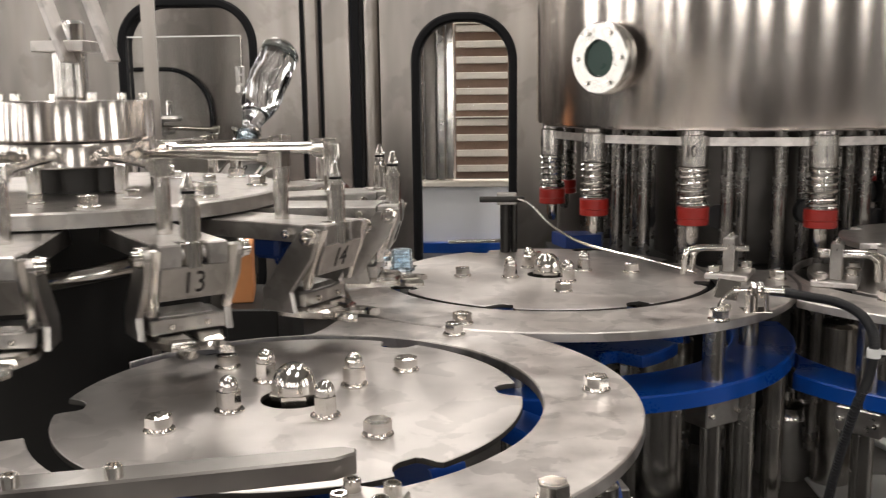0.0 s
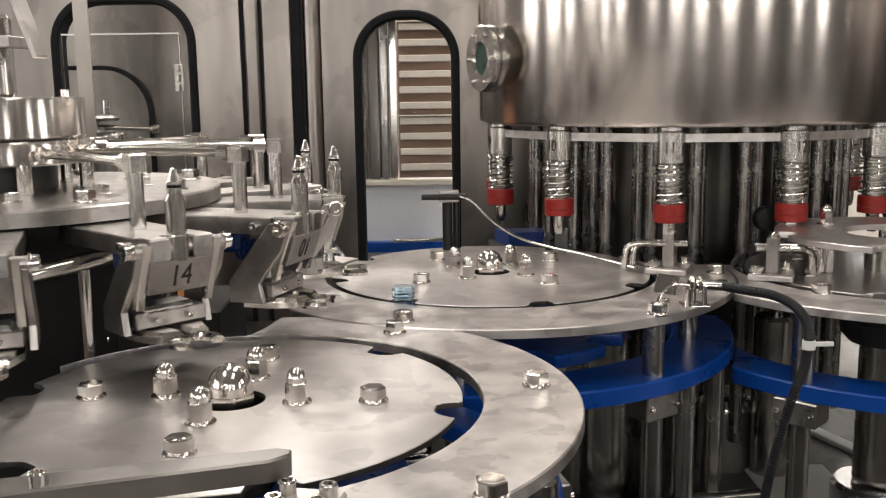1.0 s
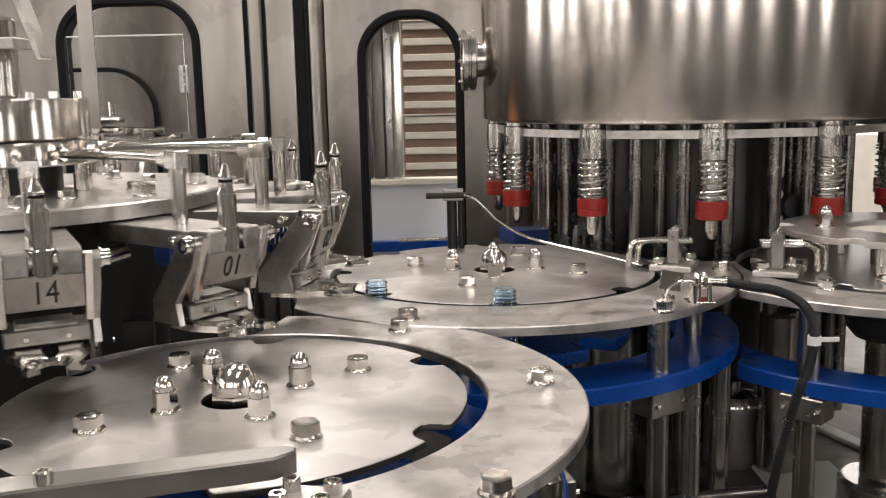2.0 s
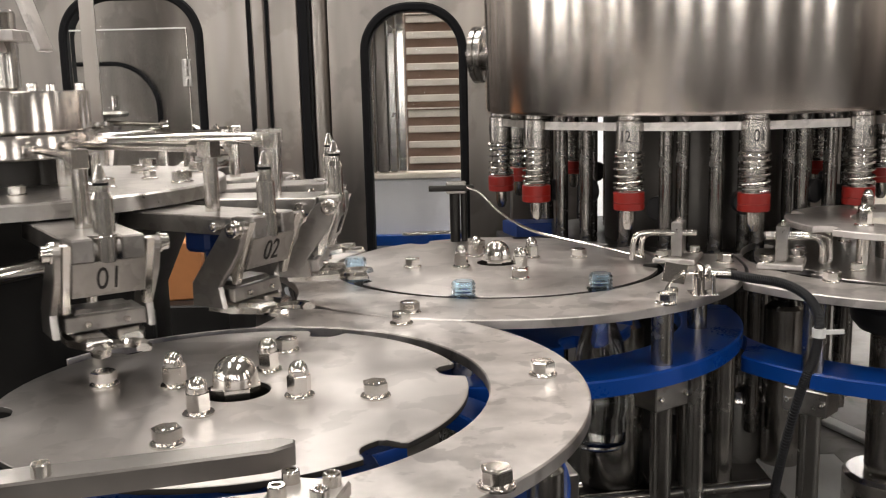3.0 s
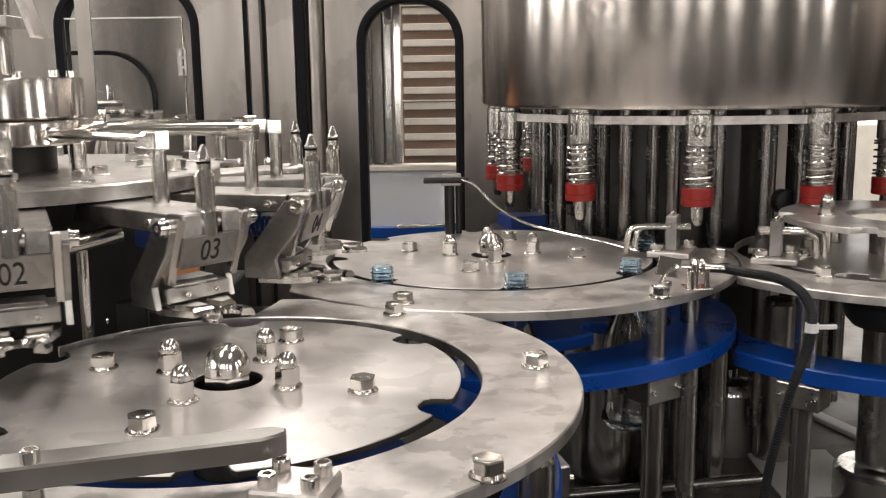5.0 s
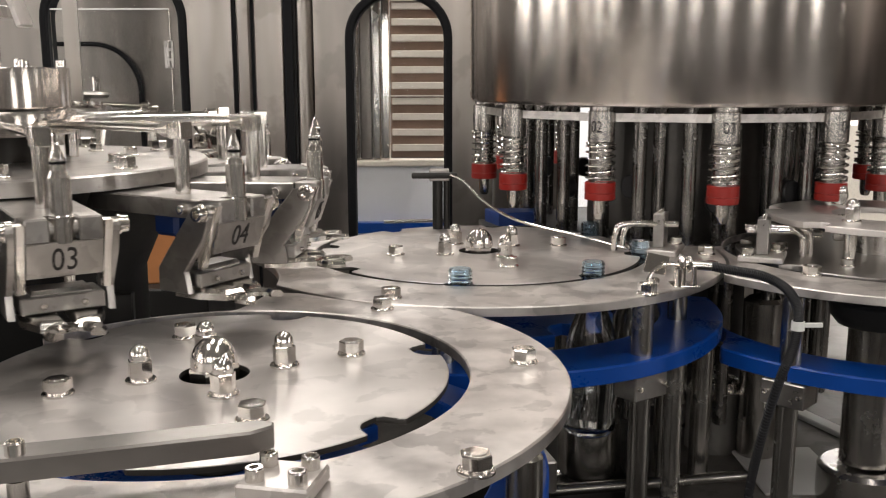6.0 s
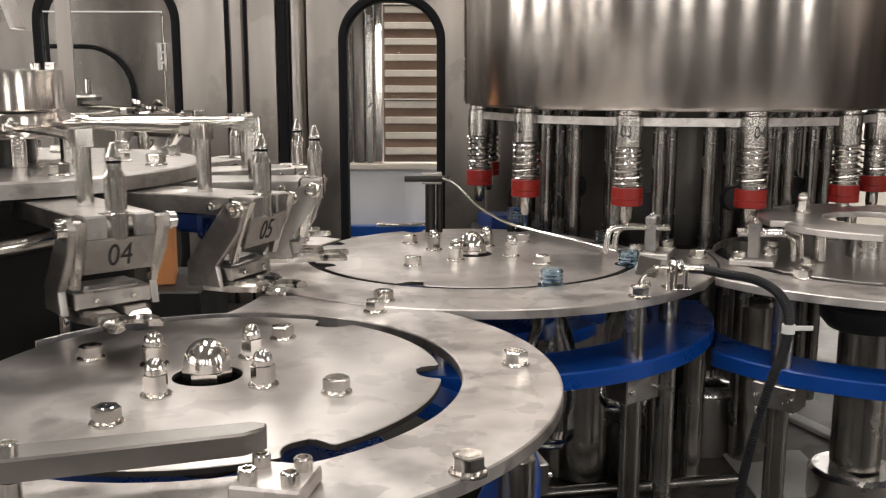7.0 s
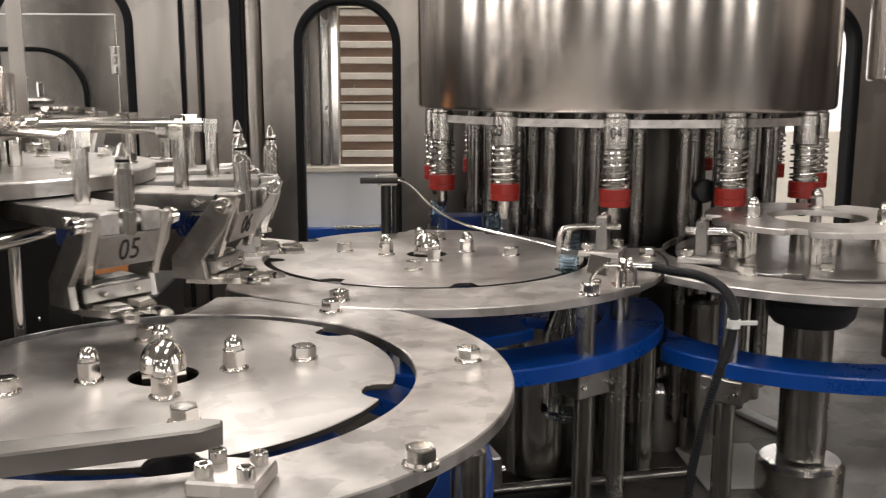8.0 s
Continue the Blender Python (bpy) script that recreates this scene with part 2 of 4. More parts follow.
def tube(bm, pts, r, seg=10):
    """A round bar along points."""
    pts = [Vector(p) for p in pts]
    rings, side = [], None
    for i, p in enumerate(pts):
        d = (pts[min(i + 1, len(pts) - 1)] - pts[max(i - 1, 0)]).normalized()
        if side is None:
            side = d.orthogonal().normalized()
        side = (side - d * side.dot(d)).normalized()
        up = d.cross(side)
        rings.append([bm.verts.new(p + r * (math.cos(2 * math.pi * k / seg) * side + math.sin(2 * math.pi * k / seg) * up)) for k in range(seg)])
    for a, b in zip(rings, rings[1:]):
        for k in range(seg):
            bm.faces.new((a[k], a[(k + 1) % seg], b[(k + 1) % seg], b[k]))
    bm.faces.new(rings[0][::-1])
    bm.faces.new(rings[-1])
    return bm


def smooth_path(pts, steps=8):
    """A curve through points (Catmull-Rom)."""
    p = [Vector(q) for q in pts]
    p = [2 * p[0] - p[1]] + p + [2 * p[-1] - p[-2]]
    out = []
    for i in range(1, len(p) - 2):
        for k in range(steps):
            s = k / steps
            out.append(0.5 * (2 * p[i] + (p[i + 1] - p[i - 1]) * s + (2 * p[i - 1] - 5 * p[i] + 4 * p[i + 1] - p[i + 2]) * s * s
                              + (3 * p[i] - p[i - 1] - 3 * p[i + 1] + p[i + 2]) * s ** 3))
    return out + [p[-2]]


def hexagon(r, turn=0):
    return [(r * math.cos(math.pi / 3 * i + turn), r * math.sin(math.pi / 3 * i + turn)) for i in range(6)]


def letters(text, size, mat, name, depth=0.0004):
    """Raised lettering as a mesh, centred, facing +z."""
    cu = bpy.data.curves.new(name, "FONT")
    cu.body, cu.size, cu.align_x, cu.align_y, cu.extrude, cu.resolution_u = text, size, "CENTER", "CENTER", depth, 3
    ob = bpy.data.objects.new(name, cu)
    scene.collection.objects.link(ob)
    bpy.context.view_layer.update()
    me = bpy.data.meshes.new_from_object(ob.evaluated_get(bpy.context.evaluated_depsgraph_get()))
    bpy.data.objects.remove(ob)
    me.name = name
    for v in me.vertices:
        v.co.x *= 0.74
    me.materials.clear()
    me.materials.append(mat)
    return me


# fasteners, one mesh each


def hex_head_mesh(af, h, dome=0.25):
    bm = bmesh.new()
    r = af / 2 / math.cos(math.pi / 6)
    prism(bm, hexagon(r), 0, h, af * 0.05)
    lathe(bm, [(af * 0.40, h), (af * 0.36, h + 0.0005), (0, h + 0.0006)], 20)
    return finish("bolt", bm, polished)


def washer_mesh(r, h):
    bm = bmesh.new()
    lathe(bm, [(0, 0), (r, 0), (r, h * 0.7), (r - 0.0006, h), (r * 0.72, h), (r * 0.72, h * 1.9), (r * 0.62, h * 1.9), (0, h * 1.9)], 28)
    return finish("washer", bm, polished)


def acorn_mesh(af, h, hexpart=0.52, round_r=0.46):
    bm = bmesh.new()
    r = af / 2 / math.cos(math.pi / 6)
    prism(bm, hexagon(r), 0, h * hexpart, af * 0.05)
    s = af * round_r
    z = h * hexpart
    prof = [(s, z - 0.001), (s, z + h * 0.10)]
    for i in range(1, 8):
        a = math.pi / 2 * i / 7
        prof.append((s * math.cos(a), z + h * 0.10 + (h * (0.90 - hexpart)) * math.sin(a)))
    prof[-1] = (0, h)
    lathe(bm, prof, 28)
    return finish("acorn_nut", bm, polished)


def socket_mesh(r, h):
    bm = bmesh.new()
    lathe(bm, [(0, 0), (r, 0), (r, h - 0.0008), (r - 0.0008, h), (r * 0.55, h), (r * 0.5, h - r * 0.6), (0, h - r * 0.6)], 18)
    return finish("cap_screw", bm, polished)


BOLT, WASHER = hex_head_mesh(0.0185, 0.0085), washer_mesh(0.0122, 0.0022)
SMALL_BOLT, SMALL_WASHER = hex_head_mesh(0.014, 0.0065), washer_mesh(0.0095, 0.0018)
ACORN, DOME, SOCKET = acorn_mesh(0.0168, 0.0255, 0.54, 0.48), acorn_mesh(0.0345, 0.041, 0.43, 0.54), socket_mesh(0.0056, 0.008)


def bolt(parent, x, y, z, turn=0.0, small=False):
    b = put("bolt", SMALL_BOLT if small else BOLT, parent, pose(x, y, z + (0.0034 if small else 0.0042), 0, 0, turn))
    put("washer", SMALL_WASHER if small else WASHER, b, pose(0, 0, -0.0034 if small else -0.0042))
    return b


def acorn(parent, x, y, z, turn=0.0):
    b = put("acorn_nut", ACORN, parent, pose(x, y, z + 0.0042, 0, 0, turn))
    put("washer", WASHER, b, pose(0, 0, -0.0042))
    return b


def polar(r, a, c=(0, 0)):
    return (c[0] + r * math.cos(radians(a)), c[1] + r * math.sin(radians(a)))


# ---- plan: axes of the machine ----
NEAR, FAR = (-0.168, 0.743), (0.073, 1.285)
RINSER, FILLER, CAPPER = (-0.4835, 1.0664), (0.4355, 1.668), (0.618, 1.26)
BASE = -0.36
W_FAR = 31.55
W_NEAR, W_RINSER, W_FILLER = W_FAR * 8 / 6, W_FAR * 8 / 14, W_FAR * 8 / 12
BACK = 2.55

# ---- structure ----


def slab(name, x0, x1, y0, y1, z0, z1, mat, label, category, bevel=0.0):
    bm = bmesh.new()
    box(bm, x0, x1, y0, y1, z0, z1, bevel)
    return tagged(put(name, finish(name, bm, mat)), label, category, kind="structure")


slab("floor", -4, 4, -4, 6, -1.12, -1.02, floor_paint, "grey painted concrete floor of the factory hall", "floor")
slab("ceiling", -4, 4, -4, 6, CEIL, CEIL + 0.1, hall_paint, "pale painted ceiling of the hall", "ceiling")
slab("wall_north", -4, 4, 6, 6.1, -1.02, CEIL, hall_paint, "pale painted hall wall", "wall")
slab("wall_south", -4, 4, -4.1, -4, -1.02, CEIL, hall_paint, "pale painted hall wall", "wall")
slab("wall_east", 4, 4.1, -4, 6, -1.02, CEIL, hall_paint, "pale painted hall wall", "wall")
slab("wall_west", -4.1, -4, -4, 6, -1.02, CEIL, hall_paint, "pale painted hall wall", "wall")
# unseen dark bars added before the light panels to break up reflections
bar_poses = []
for wx in (-3.12, -2.88, -1.5, -0.35, 0.85, 1.05, 2.6):
    bar_poses.append(pose(wx, -3.9, 0))
for wy in (-2.6, -1.6, -0.78, -0.60, 0.3, 1.02, 1.2):
    bar_poses.append(pose(-3.9, wy, 0, 0, 0, 90))
bm = bmesh.new()
box(bm, -0.035, 0.035, -0.02, 0.02, -1.02, 2.1, 0.004)
mullion = finish("mullion", bm, dark_shade_paint)
for m in bar_poses:
    tagged(put("mullion", mullion, None, m), "unseen dark upright bar added to split the tank's reflections", "mullion", kind="structure")
# white sheet puts a brightly lit patch of the bed into colour
bm = bmesh.new()
box(bm, 0, 0.13, 0, 0.17, 0, 0.004, 0.001)
tagged(put("lit_patch", finish("lit_patch", bm, white_plastic), None, pose(0.485, 1.27, BASE + 0.003)), "white sheet painting a lit patch of the machine bed", "tray")
# the stainless bed takes a near-black colour for the shade under the carousels
slab("machine_base", -1.35, 1.55, 0.25, 2.5, -1.02, BASE, dark_shade_steel, "stainless steel machine bed under the carousels, shade painted in", "machine bed", 0.004)


def rounded(x0, x1, z0, z1, r, n=10):
    """A rounded rectangle, counter-clockwise from the lower right."""
    out = []
    for cx, cz, a0 in ((x1 - r, z0 + r, -90), (x1 - r, z1 - r, 0), (x0 + r, z1 - r, 90), (x0 + r, z0 + r, 180)):
        for i in range(n + 1):
            a = radians(a0 + 90 * i / n)
            out.append((cx + r * math.cos(a), cz + r * math.sin(a)))
    return out


UPRIGHT = Matrix.Rotation(radians(90), 4, "X")


def door_leaf(name, x0, x1, z0, z1, win, y, label):
    """A sheet-steel door with a round-cornered window in a black rubber seal."""
    th = thing(name, pose(0, y, 0), label, "door", kind="structure")
    hole = rounded(*win, 0.115)
    cx, cz = (win[0] + win[1]) / 2, (win[2] + win[3]) / 2
    rim = []
    for px, pz in hole:
        dx, dz = px - cx, pz - cz
        k = min([((x1 if dx > 0 else x0) - cx) / dx if abs(dx) > 1e-6 else 9e9, ((z1 if dz > 0 else z0) - cz) / dz if abs(dz) > 1e-6 else 9e9])
        rim.append([cx + dx * k, cz + dz * k])
    for corner in ((x0, z0), (x1, z0), (x0, z1), (x1, z1)):
        i = min(range(len(rim)), key=lambda j: math.hypot(rim[j][0] - corner[0], rim[j][1] - corner[1]))
        rim[i] = list(corner)
    bm = bmesh.new()
    band(bm, hole, rim, -0.02, 0.02, True, 0.001)
    bmesh.ops.transform(bm, matrix=UPRIGHT, verts=bm.verts)
    part("leaf", bm, wall_steel, th, angle=20)
    inner = rounded(win[0] + 0.012, win[1] - 0.012, win[2] + 0.012, win[3] - 0.012, 0.104)
    outer = rounded(win[0] - 0.010, win[1] + 0.010, win[2] - 0.010, win[3] + 0.010, 0.124)
    bm = bmesh.new()
    band(bm, inner, outer, -0.028, 0.028, True, 0.005)
    bmesh.ops.transform(bm, matrix=UPRIGHT, verts=bm.verts)
    part("seal", bm, black_rubber, th, "black rubber window seal")
    bm = bmesh.new()
    prism(bm, rounded(win[0] + 0.009, win[1] - 0.009, win[2] + 0.009, win[3] - 0.009, 0.106), -0.002, 0.002, 0.0002)
    bmesh.ops.transform(bm, matrix=UPRIGHT, verts=bm.verts)
    p = part("pane", bm, pane_glass, th, "clear window pane")
    p.visible_shadow = False
    return th


DOOR_TOP = 0.80
door_leaf("door_1", -1.34, -0.512, -1.0, DOOR_TOP, (-0.996, -0.637, -0.35, 0.495), BACK, "brushed steel machine door with arched window")
door_leaf("door_2", -0.300, 0.170, -1.0, DOOR_TOP, (-0.208, 0.052, -0.45, 0.447), BACK, "brushed steel machine door with arched window")
door_leaf("door_3", 0.260, 0.860, -1.0, DOOR_TOP, (0.36, 0.62, -0.28, 0.447), BACK, "brushed steel machine door with arched window")
door_leaf("door_4", 0.866, 1.460, -1.0, DOOR_TOP, (1.065, 1.303, -0.28, 0.447), BACK, "brushed steel machine door with arched window")
slab("door_gap", -0.512, -0.502, BACK - 0.016, BACK + 0.05, -1.0, DOOR_TOP, black_rubber, "black rubber seal strip between doors", "seal")
slab("pillar_1", -0.500, -0.464, BACK - 0.024, BACK + 0.05, -1.0, DOOR_TOP, wall_steel, "brushed steel door pillar with rounded edge", "pillar", 0.005)
slab("pillar_joint", -0.463, -0.455, BACK - 0.016, BACK + 0.05, -1.0, DOOR_TOP, black_rubber, "dark joint between two pillars", "joint")
slab("pillar_3", -0.454, -0.379, BACK - 0.022, BACK + 0.05, -1.0, DOOR_TOP, wall_steel, "flat brushed steel door pillar", "pillar", 0.003)
slab("pillar_seal", -0.377, -0.355, BACK - 0.020, BACK + 0.05, -1.0, DOOR_TOP, black_rubber, "black rubber seal strip", "seal")
bm = bmesh.new()
lathe(bm, [(0, -1.0), (0.024, -1.0), (0.024, DOOR_TOP), (0, DOOR_TOP)], 28)
tagged(put("round_post", finish("round_post", bm, wall_steel), None, pose(-0.3245, BACK, 0)), "round stainless steel door post", "post", kind="structure")
slab("pillar_2", 0.172, 0.258, BACK - 0.04, BACK + 0.05, -1.0, DOOR_TOP, wall_steel, "brushed steel door pillar", "pillar", 0.004)
# side panels added out of view to shape light; west one low for reflections
slab("side_panel_west", -1.40, -1.345, 0.6, BACK + 0.05, -1.0, 0.10, wall_steel, "unseen steel side panel added to hold off side light", "panel", 0.003)
slab("side_panel_east", 1.465, 1.52, 1.0, BACK + 0.05, -1.0, DOOR_TOP, wall_steel, "unseen steel side panel added to hold off side light", "panel", 0.003)
# two unseen posts added beside the camera to darken bands of the tank's reflection
slab("streak_post_1", -0.72, -0.62, -0.05, 0.05, -1.02, 1.6, wall_steel, "unseen steel post added for a dark streak in reflections", "post", 0.004)
slab("streak_post_2", 0.62, 0.72, -0.05, 0.05, -1.02, 1.6, wall_steel, "unseen steel post added for a dark streak in reflections", "post", 0.004)

# unseen panel added in front, stops light reaching under the rings
slab("light_stop", -1.40, 1.48, 0.20, 0.235, -1.02, -0.13, wall_steel, "unseen steel panel added to keep light off the lower machine", "panel", 0.003)
acr = thing("acrylic_sheet", pose(-0.668, BACK - 0.045, 0), "clear acrylic sheet with bright cut edges and hinge", "sheet")
bm = bmesh.new()
box(bm, -0.30, 0, 0, 0.004, -0.30, 0.402, 0)
part("sheet", bm, pane_glass, acr).visible_shadow = False
bm = bmesh.new()
box(bm, -0.30, 0.002, -0.001, 0.005, 0.4022, 0.406, 0.0005)
part("edge", bm, white_plastic, acr, "bright cut edge")
bm = bmesh.new()
box(bm, 0.0022, 0.005, -0.001, 0.005, -0.30, 0.402, 0.0005)
part("edge", bm, polished, acr, "bright cut edge")
bm = bmesh.new()
box(bm, -0.012, 0.012, -0.006, -0.0005, 0.255, 0.325, 0.001)
for z in (0.265, 0.29, 0.315):
    rod(bm, 0.005, (0, -0.008, z - 0.009), (0, -0.008, z + 0.009), 12)
part("hinge", bm, grip_steel, acr, "small steel hinge")

# beyond the windows: slatted panel, ledge and cabinet
lou = thing("louvre_panel", pose(-0.117, 2.92, 0), "brown board with horizontal cream slats behind the window", "louvre")
bm = bmesh.new()
box(bm, 0, 0.168, 0, 0.02, -0.012, 0.75, 0.001)
part("board", bm, brown_board, lou, "brown backing board")
bm = bmesh.new()
box(bm, 0.004, 0.160, -0.016, 0.0, 0, 0.021, 0.002)
slat = finish("slat", bm, slat_paint)
for i in range(15):
    put("slat", slat, lou, pose(0, 0, 0.008 + i * 0.0468))
bm = bmesh.new()
box(bm, 0, 0.172, -0.02, 0.0, 0, 0.004, 0.001)
strip = finish("strip", bm, slat_paint)
for z in (0.186, 0.466):
    put("strip", strip, lou, pose(0, 0, z - 0.013))
slab("ledge", -0.6, 0.30, 2.915, 3.0, -0.040, -0.022, slat_paint, "pale ledge below the slats", "ledge", 0.003)
slab("white_panel", -0.6, 0.30, 2.93, 3.0, -0.60, -0.041, white_paint, "white painted panel below the ledge", "panel", 0.002)
slab("blue_strip", -0.6, 0.30, 2.90, 2.93, -0.245, -0.212, blue_plastic, "blue strip along the white panel", "strip", 0.002)
bm = bmesh.new()
rod(bm, 0.006, (-0.14, 2.86, -0.203), (0.05, 2.86, -0.199))
tagged(put("rail", finish("rail", bm, polished)), "thin polished rail before the panel", "rail", kind="structure")
for i, (x0, x1, mt) in enumerate(((-0.30, -0.215, rod_steel), (-0.213, -0.175, wall_steel), (-0.173, -0.148, rod_steel), (-0.146, -0.12, polished))):
    slab("profile_%d" % (i + 1), x0, x1, 2.93 + 0.012 * (i % 2), 2.98, -0.02, 0.9, mt, "upright metal profile beside the slats", "profile", 0.004)
slab("far_cabinet", -1.9, -0.62, 3.30, 3.36, -0.6, 0.9, wall_steel, "stainless cabinet wall behind the window", "cabinet", 0.003)
bm = bmesh.new()
inner = rounded(-1.48, -0.991, -0.5, 0.335, 0.15)
outer = rounded(-1.494, -0.977, -0.514, 0.349, 0.164)
band(bm, inner, outer, -0.012, 0.012, True, 0.004)
bmesh.ops.transform(bm, matrix=UPRIGHT, verts=bm.verts)
tagged(put("far_seal", finish("far_seal", bm, black_rubber), None, pose(0, 3.29, 0)), "grey arched seal on the far cabinet", "seal", kind="structure")
slab("white_screen", 0.10, 3.4, 5.2, 5.25, -1.0, 1.6, white_paint, "bright white partition behind the machine", "partition")
fit = thing("pipe_fitting", pose(-1.085, 3.02, 0), "dark stainless pipe fitting with a handwheel beyond the window", "pipe fitting")
bm = bmesh.new()
lathe(bm, [(0, -1.02), (0.025, -1.02), (0.025, 0.125), (0.05, 0.127), (0.055, 0.135), (0.05, 0.150), (0.02, 0.152), (0.02, 0.165), (0.075, 0.168), (0.08, 0.178), (0.075, 0.186), (0, 0.188)], 32)
part("body", bm, cast_steel, fit)
bm = bmesh.new()
rod(bm, 0.012, (0.05, -0.02, 0.188), (0.05, -0.02, 0.235), 16)
rod(bm, 0.008, (0.02, -0.02, 0.150), (0.20, -0.03, 0.142), 14)
rod(bm, 0.014, (0.19, -0.03, 0.142), (0.215, -0.03, 0.142), 14)
part("stub_pipe", bm, polished, fit, "polished side pipe")
slab("low_cabinet", 1.1, 3.2, 4.55, 4.95, -1.02, 0.0, slat_paint, "pale beige low cabinet behind the machine", "cabinet", 0.004)
cart = bmesh.new()
box(cart, -0.075, 0.06, -0.07, 0.07, 0, 0.125, 0.003)
tagged(put("carton", finish("carton", cart, carton), None, pose(-0.60, 2.05, -0.20, 0, 0, 12)), "plain orange-brown cardboard carton on a dark box", "carton")
slab("dark_box", -0.72, -0.46, 1.93, 2.2, BASE, -0.20, dark_shade_paint, "dark steel box below the carton", "box", 0.004)

# ---- star wheels ----


def wheel_outline(r, pockets, depth, half, phase, n=360):
    """A disc's edge with hooked neck pockets."""
    out = []
    for i in range(n):
        a = 360 * i / n
        d = (a - phase + 180 / pockets) % (360 / pockets) - 180 / pockets
        s = abs(d) / half
        cut = 0.0
        if s < 1:
            cut = depth * math.sqrt(max(0.0, 1 - s * s)) if d < 0 else depth * min(1.0, (1 - s) * 3.2)
        out.append(polar(r - cut, a))
    return out


def star_wheel(c, r, pockets, notch, acorns, bolts, label, blue_r):
    th = thing("star_wheel", pose(c[0], c[1], 0), label, "star wheel", "star wheels")
    edge = wheel_outline(r, pockets, 0.02, 4.2 * 8 / pockets, notch)
    hole = [polar(0.028, 360 * i / 360) for i in range(360)]
    bm = bmesh.new()
    band(bm, hole, edge, -0.0045, 0.0, True, 0.0006)
    disc = part("disc", bm, wheel_steel, th, "brushed steel disc with neck pockets and darker side faces")
    # side faces get a darker material than the top
    disc.data.materials.append(disc_side)
    for f in disc.data.polygons:
        if abs(f.normal.z) < 0.3:
            f.material_index = 1
    bm = bmesh.new()
    lathe(bm, [(0, -0.034), (0.060, -0.034), (0.060, -0.0055), (0.036, -0.0055), (0.036, -0.024), (0.0165, -0.024), (0.0165, -0.0106), (0, -0.0106)], 32)
    lathe(bm, [(0, BASE), (0.03, BASE), (0.03, -0.034), (0, -0.034)], 32)
    part("shaft", bm, dark_shade_steel, th, "dark steel hub and shaft")
    bm = bmesh.new()
    band(bm, [polar(0.03, i) for i in range(0, 360)], wheel_outline(blue_r, pockets, 0.035, 9 * 8 / pockets, notch), -0.090, -0.075, True, 0.002)
    part("bottle_plate", bm, blue_plastic, th, "blue plastic body star below the disc")
    d = put("dome_nut", DOME, th, pose(0, 0, -0.0105, 0, 0, 10), "large polished domed nut")
    for k in range(4):
        acorn(th, *polar(0.057, acorns + 90 * k), 0, 13 + 90 * k)
        bolt(th, *polar(0.118, bolts + 90 * k), 0, 20 + 37 * k)
    return th


near_wheel = star_wheel((0, 0), 0.190, 6, 7.8, 37, 43, "brushed steel star wheel with six pockets and a domed nut", 0.150)
far_wheel = star_wheel((0, 0), 0.217, 8, 27, 24.6, 6.6, "brushed steel star wheel with eight pockets carrying bottles", 0.185)


def cut_radius(c, a, r_in, r_out, cuts):
    """How far a ring reaches at an angle before it meets round clearances."""
    r = r_out
    for k in range(200):
        q = r_in + (r_out - r_in) * k / 199
        x, y = polar(q, a, c)
        if any(math.hypot(x - cx, y - cy) < cr for (cx, cy), cr in cuts):
            r = q
            break
    return max(r, r_in + 0.002)


def ring(name, c, r_in, r_out, a0, a1, cuts, bolts, legs, label, blue=(-150, 20, 0), blue_z=-0.092):
    th = thing(name, pose(0, 0, 0), label, "guide ring", "guide rings", "")
    angles = [a0 + (a1 - a0) * i / 220 for i in range(221)]
    bm = bmesh.new()
    band(bm, [polar(r_in, a, c) for a in angles], [polar(cut_radius(c, a, r_in, r_out, cuts), a, c) for a in angles], -0.010, 0.0, False, 0.0012)
    part("plate", bm, plate_steel, th, "scuffed stainless ring plate")
    if blue:
        bm = bmesh.new()
        band(bm, [polar(r_in + 0.02, a, c) for a in angles if blue[0] < a < blue[1]], [polar(cut_radius(c, a, r_in + 0.02, r_out - blue[2], cuts), a, c) for a in angles if blue[0] < a < blue[1]], blue_z, blue_z + 0.019, False, 0.002)
        part("bottle_guide", bm, blue_plastic, th, "blue plastic bottle guide below the plate")
    for x, y, s in bolts:
        bolt(th, x, y, 0, (x * 977 + y * 331) % 60, s)
    for x, y in legs:
        bm = bmesh.new()
        rod(bm, 0.0125, (x, y, BASE), (x, y, -0.010), 20)
        leg = part("leg", bm, rod_steel, th, "round steel leg")
        bm = bmesh.new()
        turned = pose(x, y, 0, 0, 0, math.degrees(math.atan2(y - c[1], x - c[0])) + 90)
        box(bm, -0.026, 0.026, -0.017, 0.017, blue_z - 0.030, blue_z - 0.001, 0.0015, turned)
        clamp = part("leg_clamp", bm, grip_steel, leg, "steel clamp block on the leg")
        for s in (-0.02, 0.02):
            put("cap_screw", SOCKET, leg, turned @ pose(s, -0.017, blue_z - 0.015, 90, 0, 0) @ Matrix.Scale(0.55, 4))
    return th


near_ring = ring("guide_ring", NEAR, 0.207, 0.287, -152, 150, [(RINSER, 0.312), (FAR, 0.331)],
                 [(0.085, 0.768, False), (0.035, 0.546, False), (-0.043, 0.953, False)],
                 [(0.07, 0.60), (-0.04, 0.50), (0.095, 0.80)], "scuffed stainless guide ring round the infeed wheel", (-80, 50, 0.016))
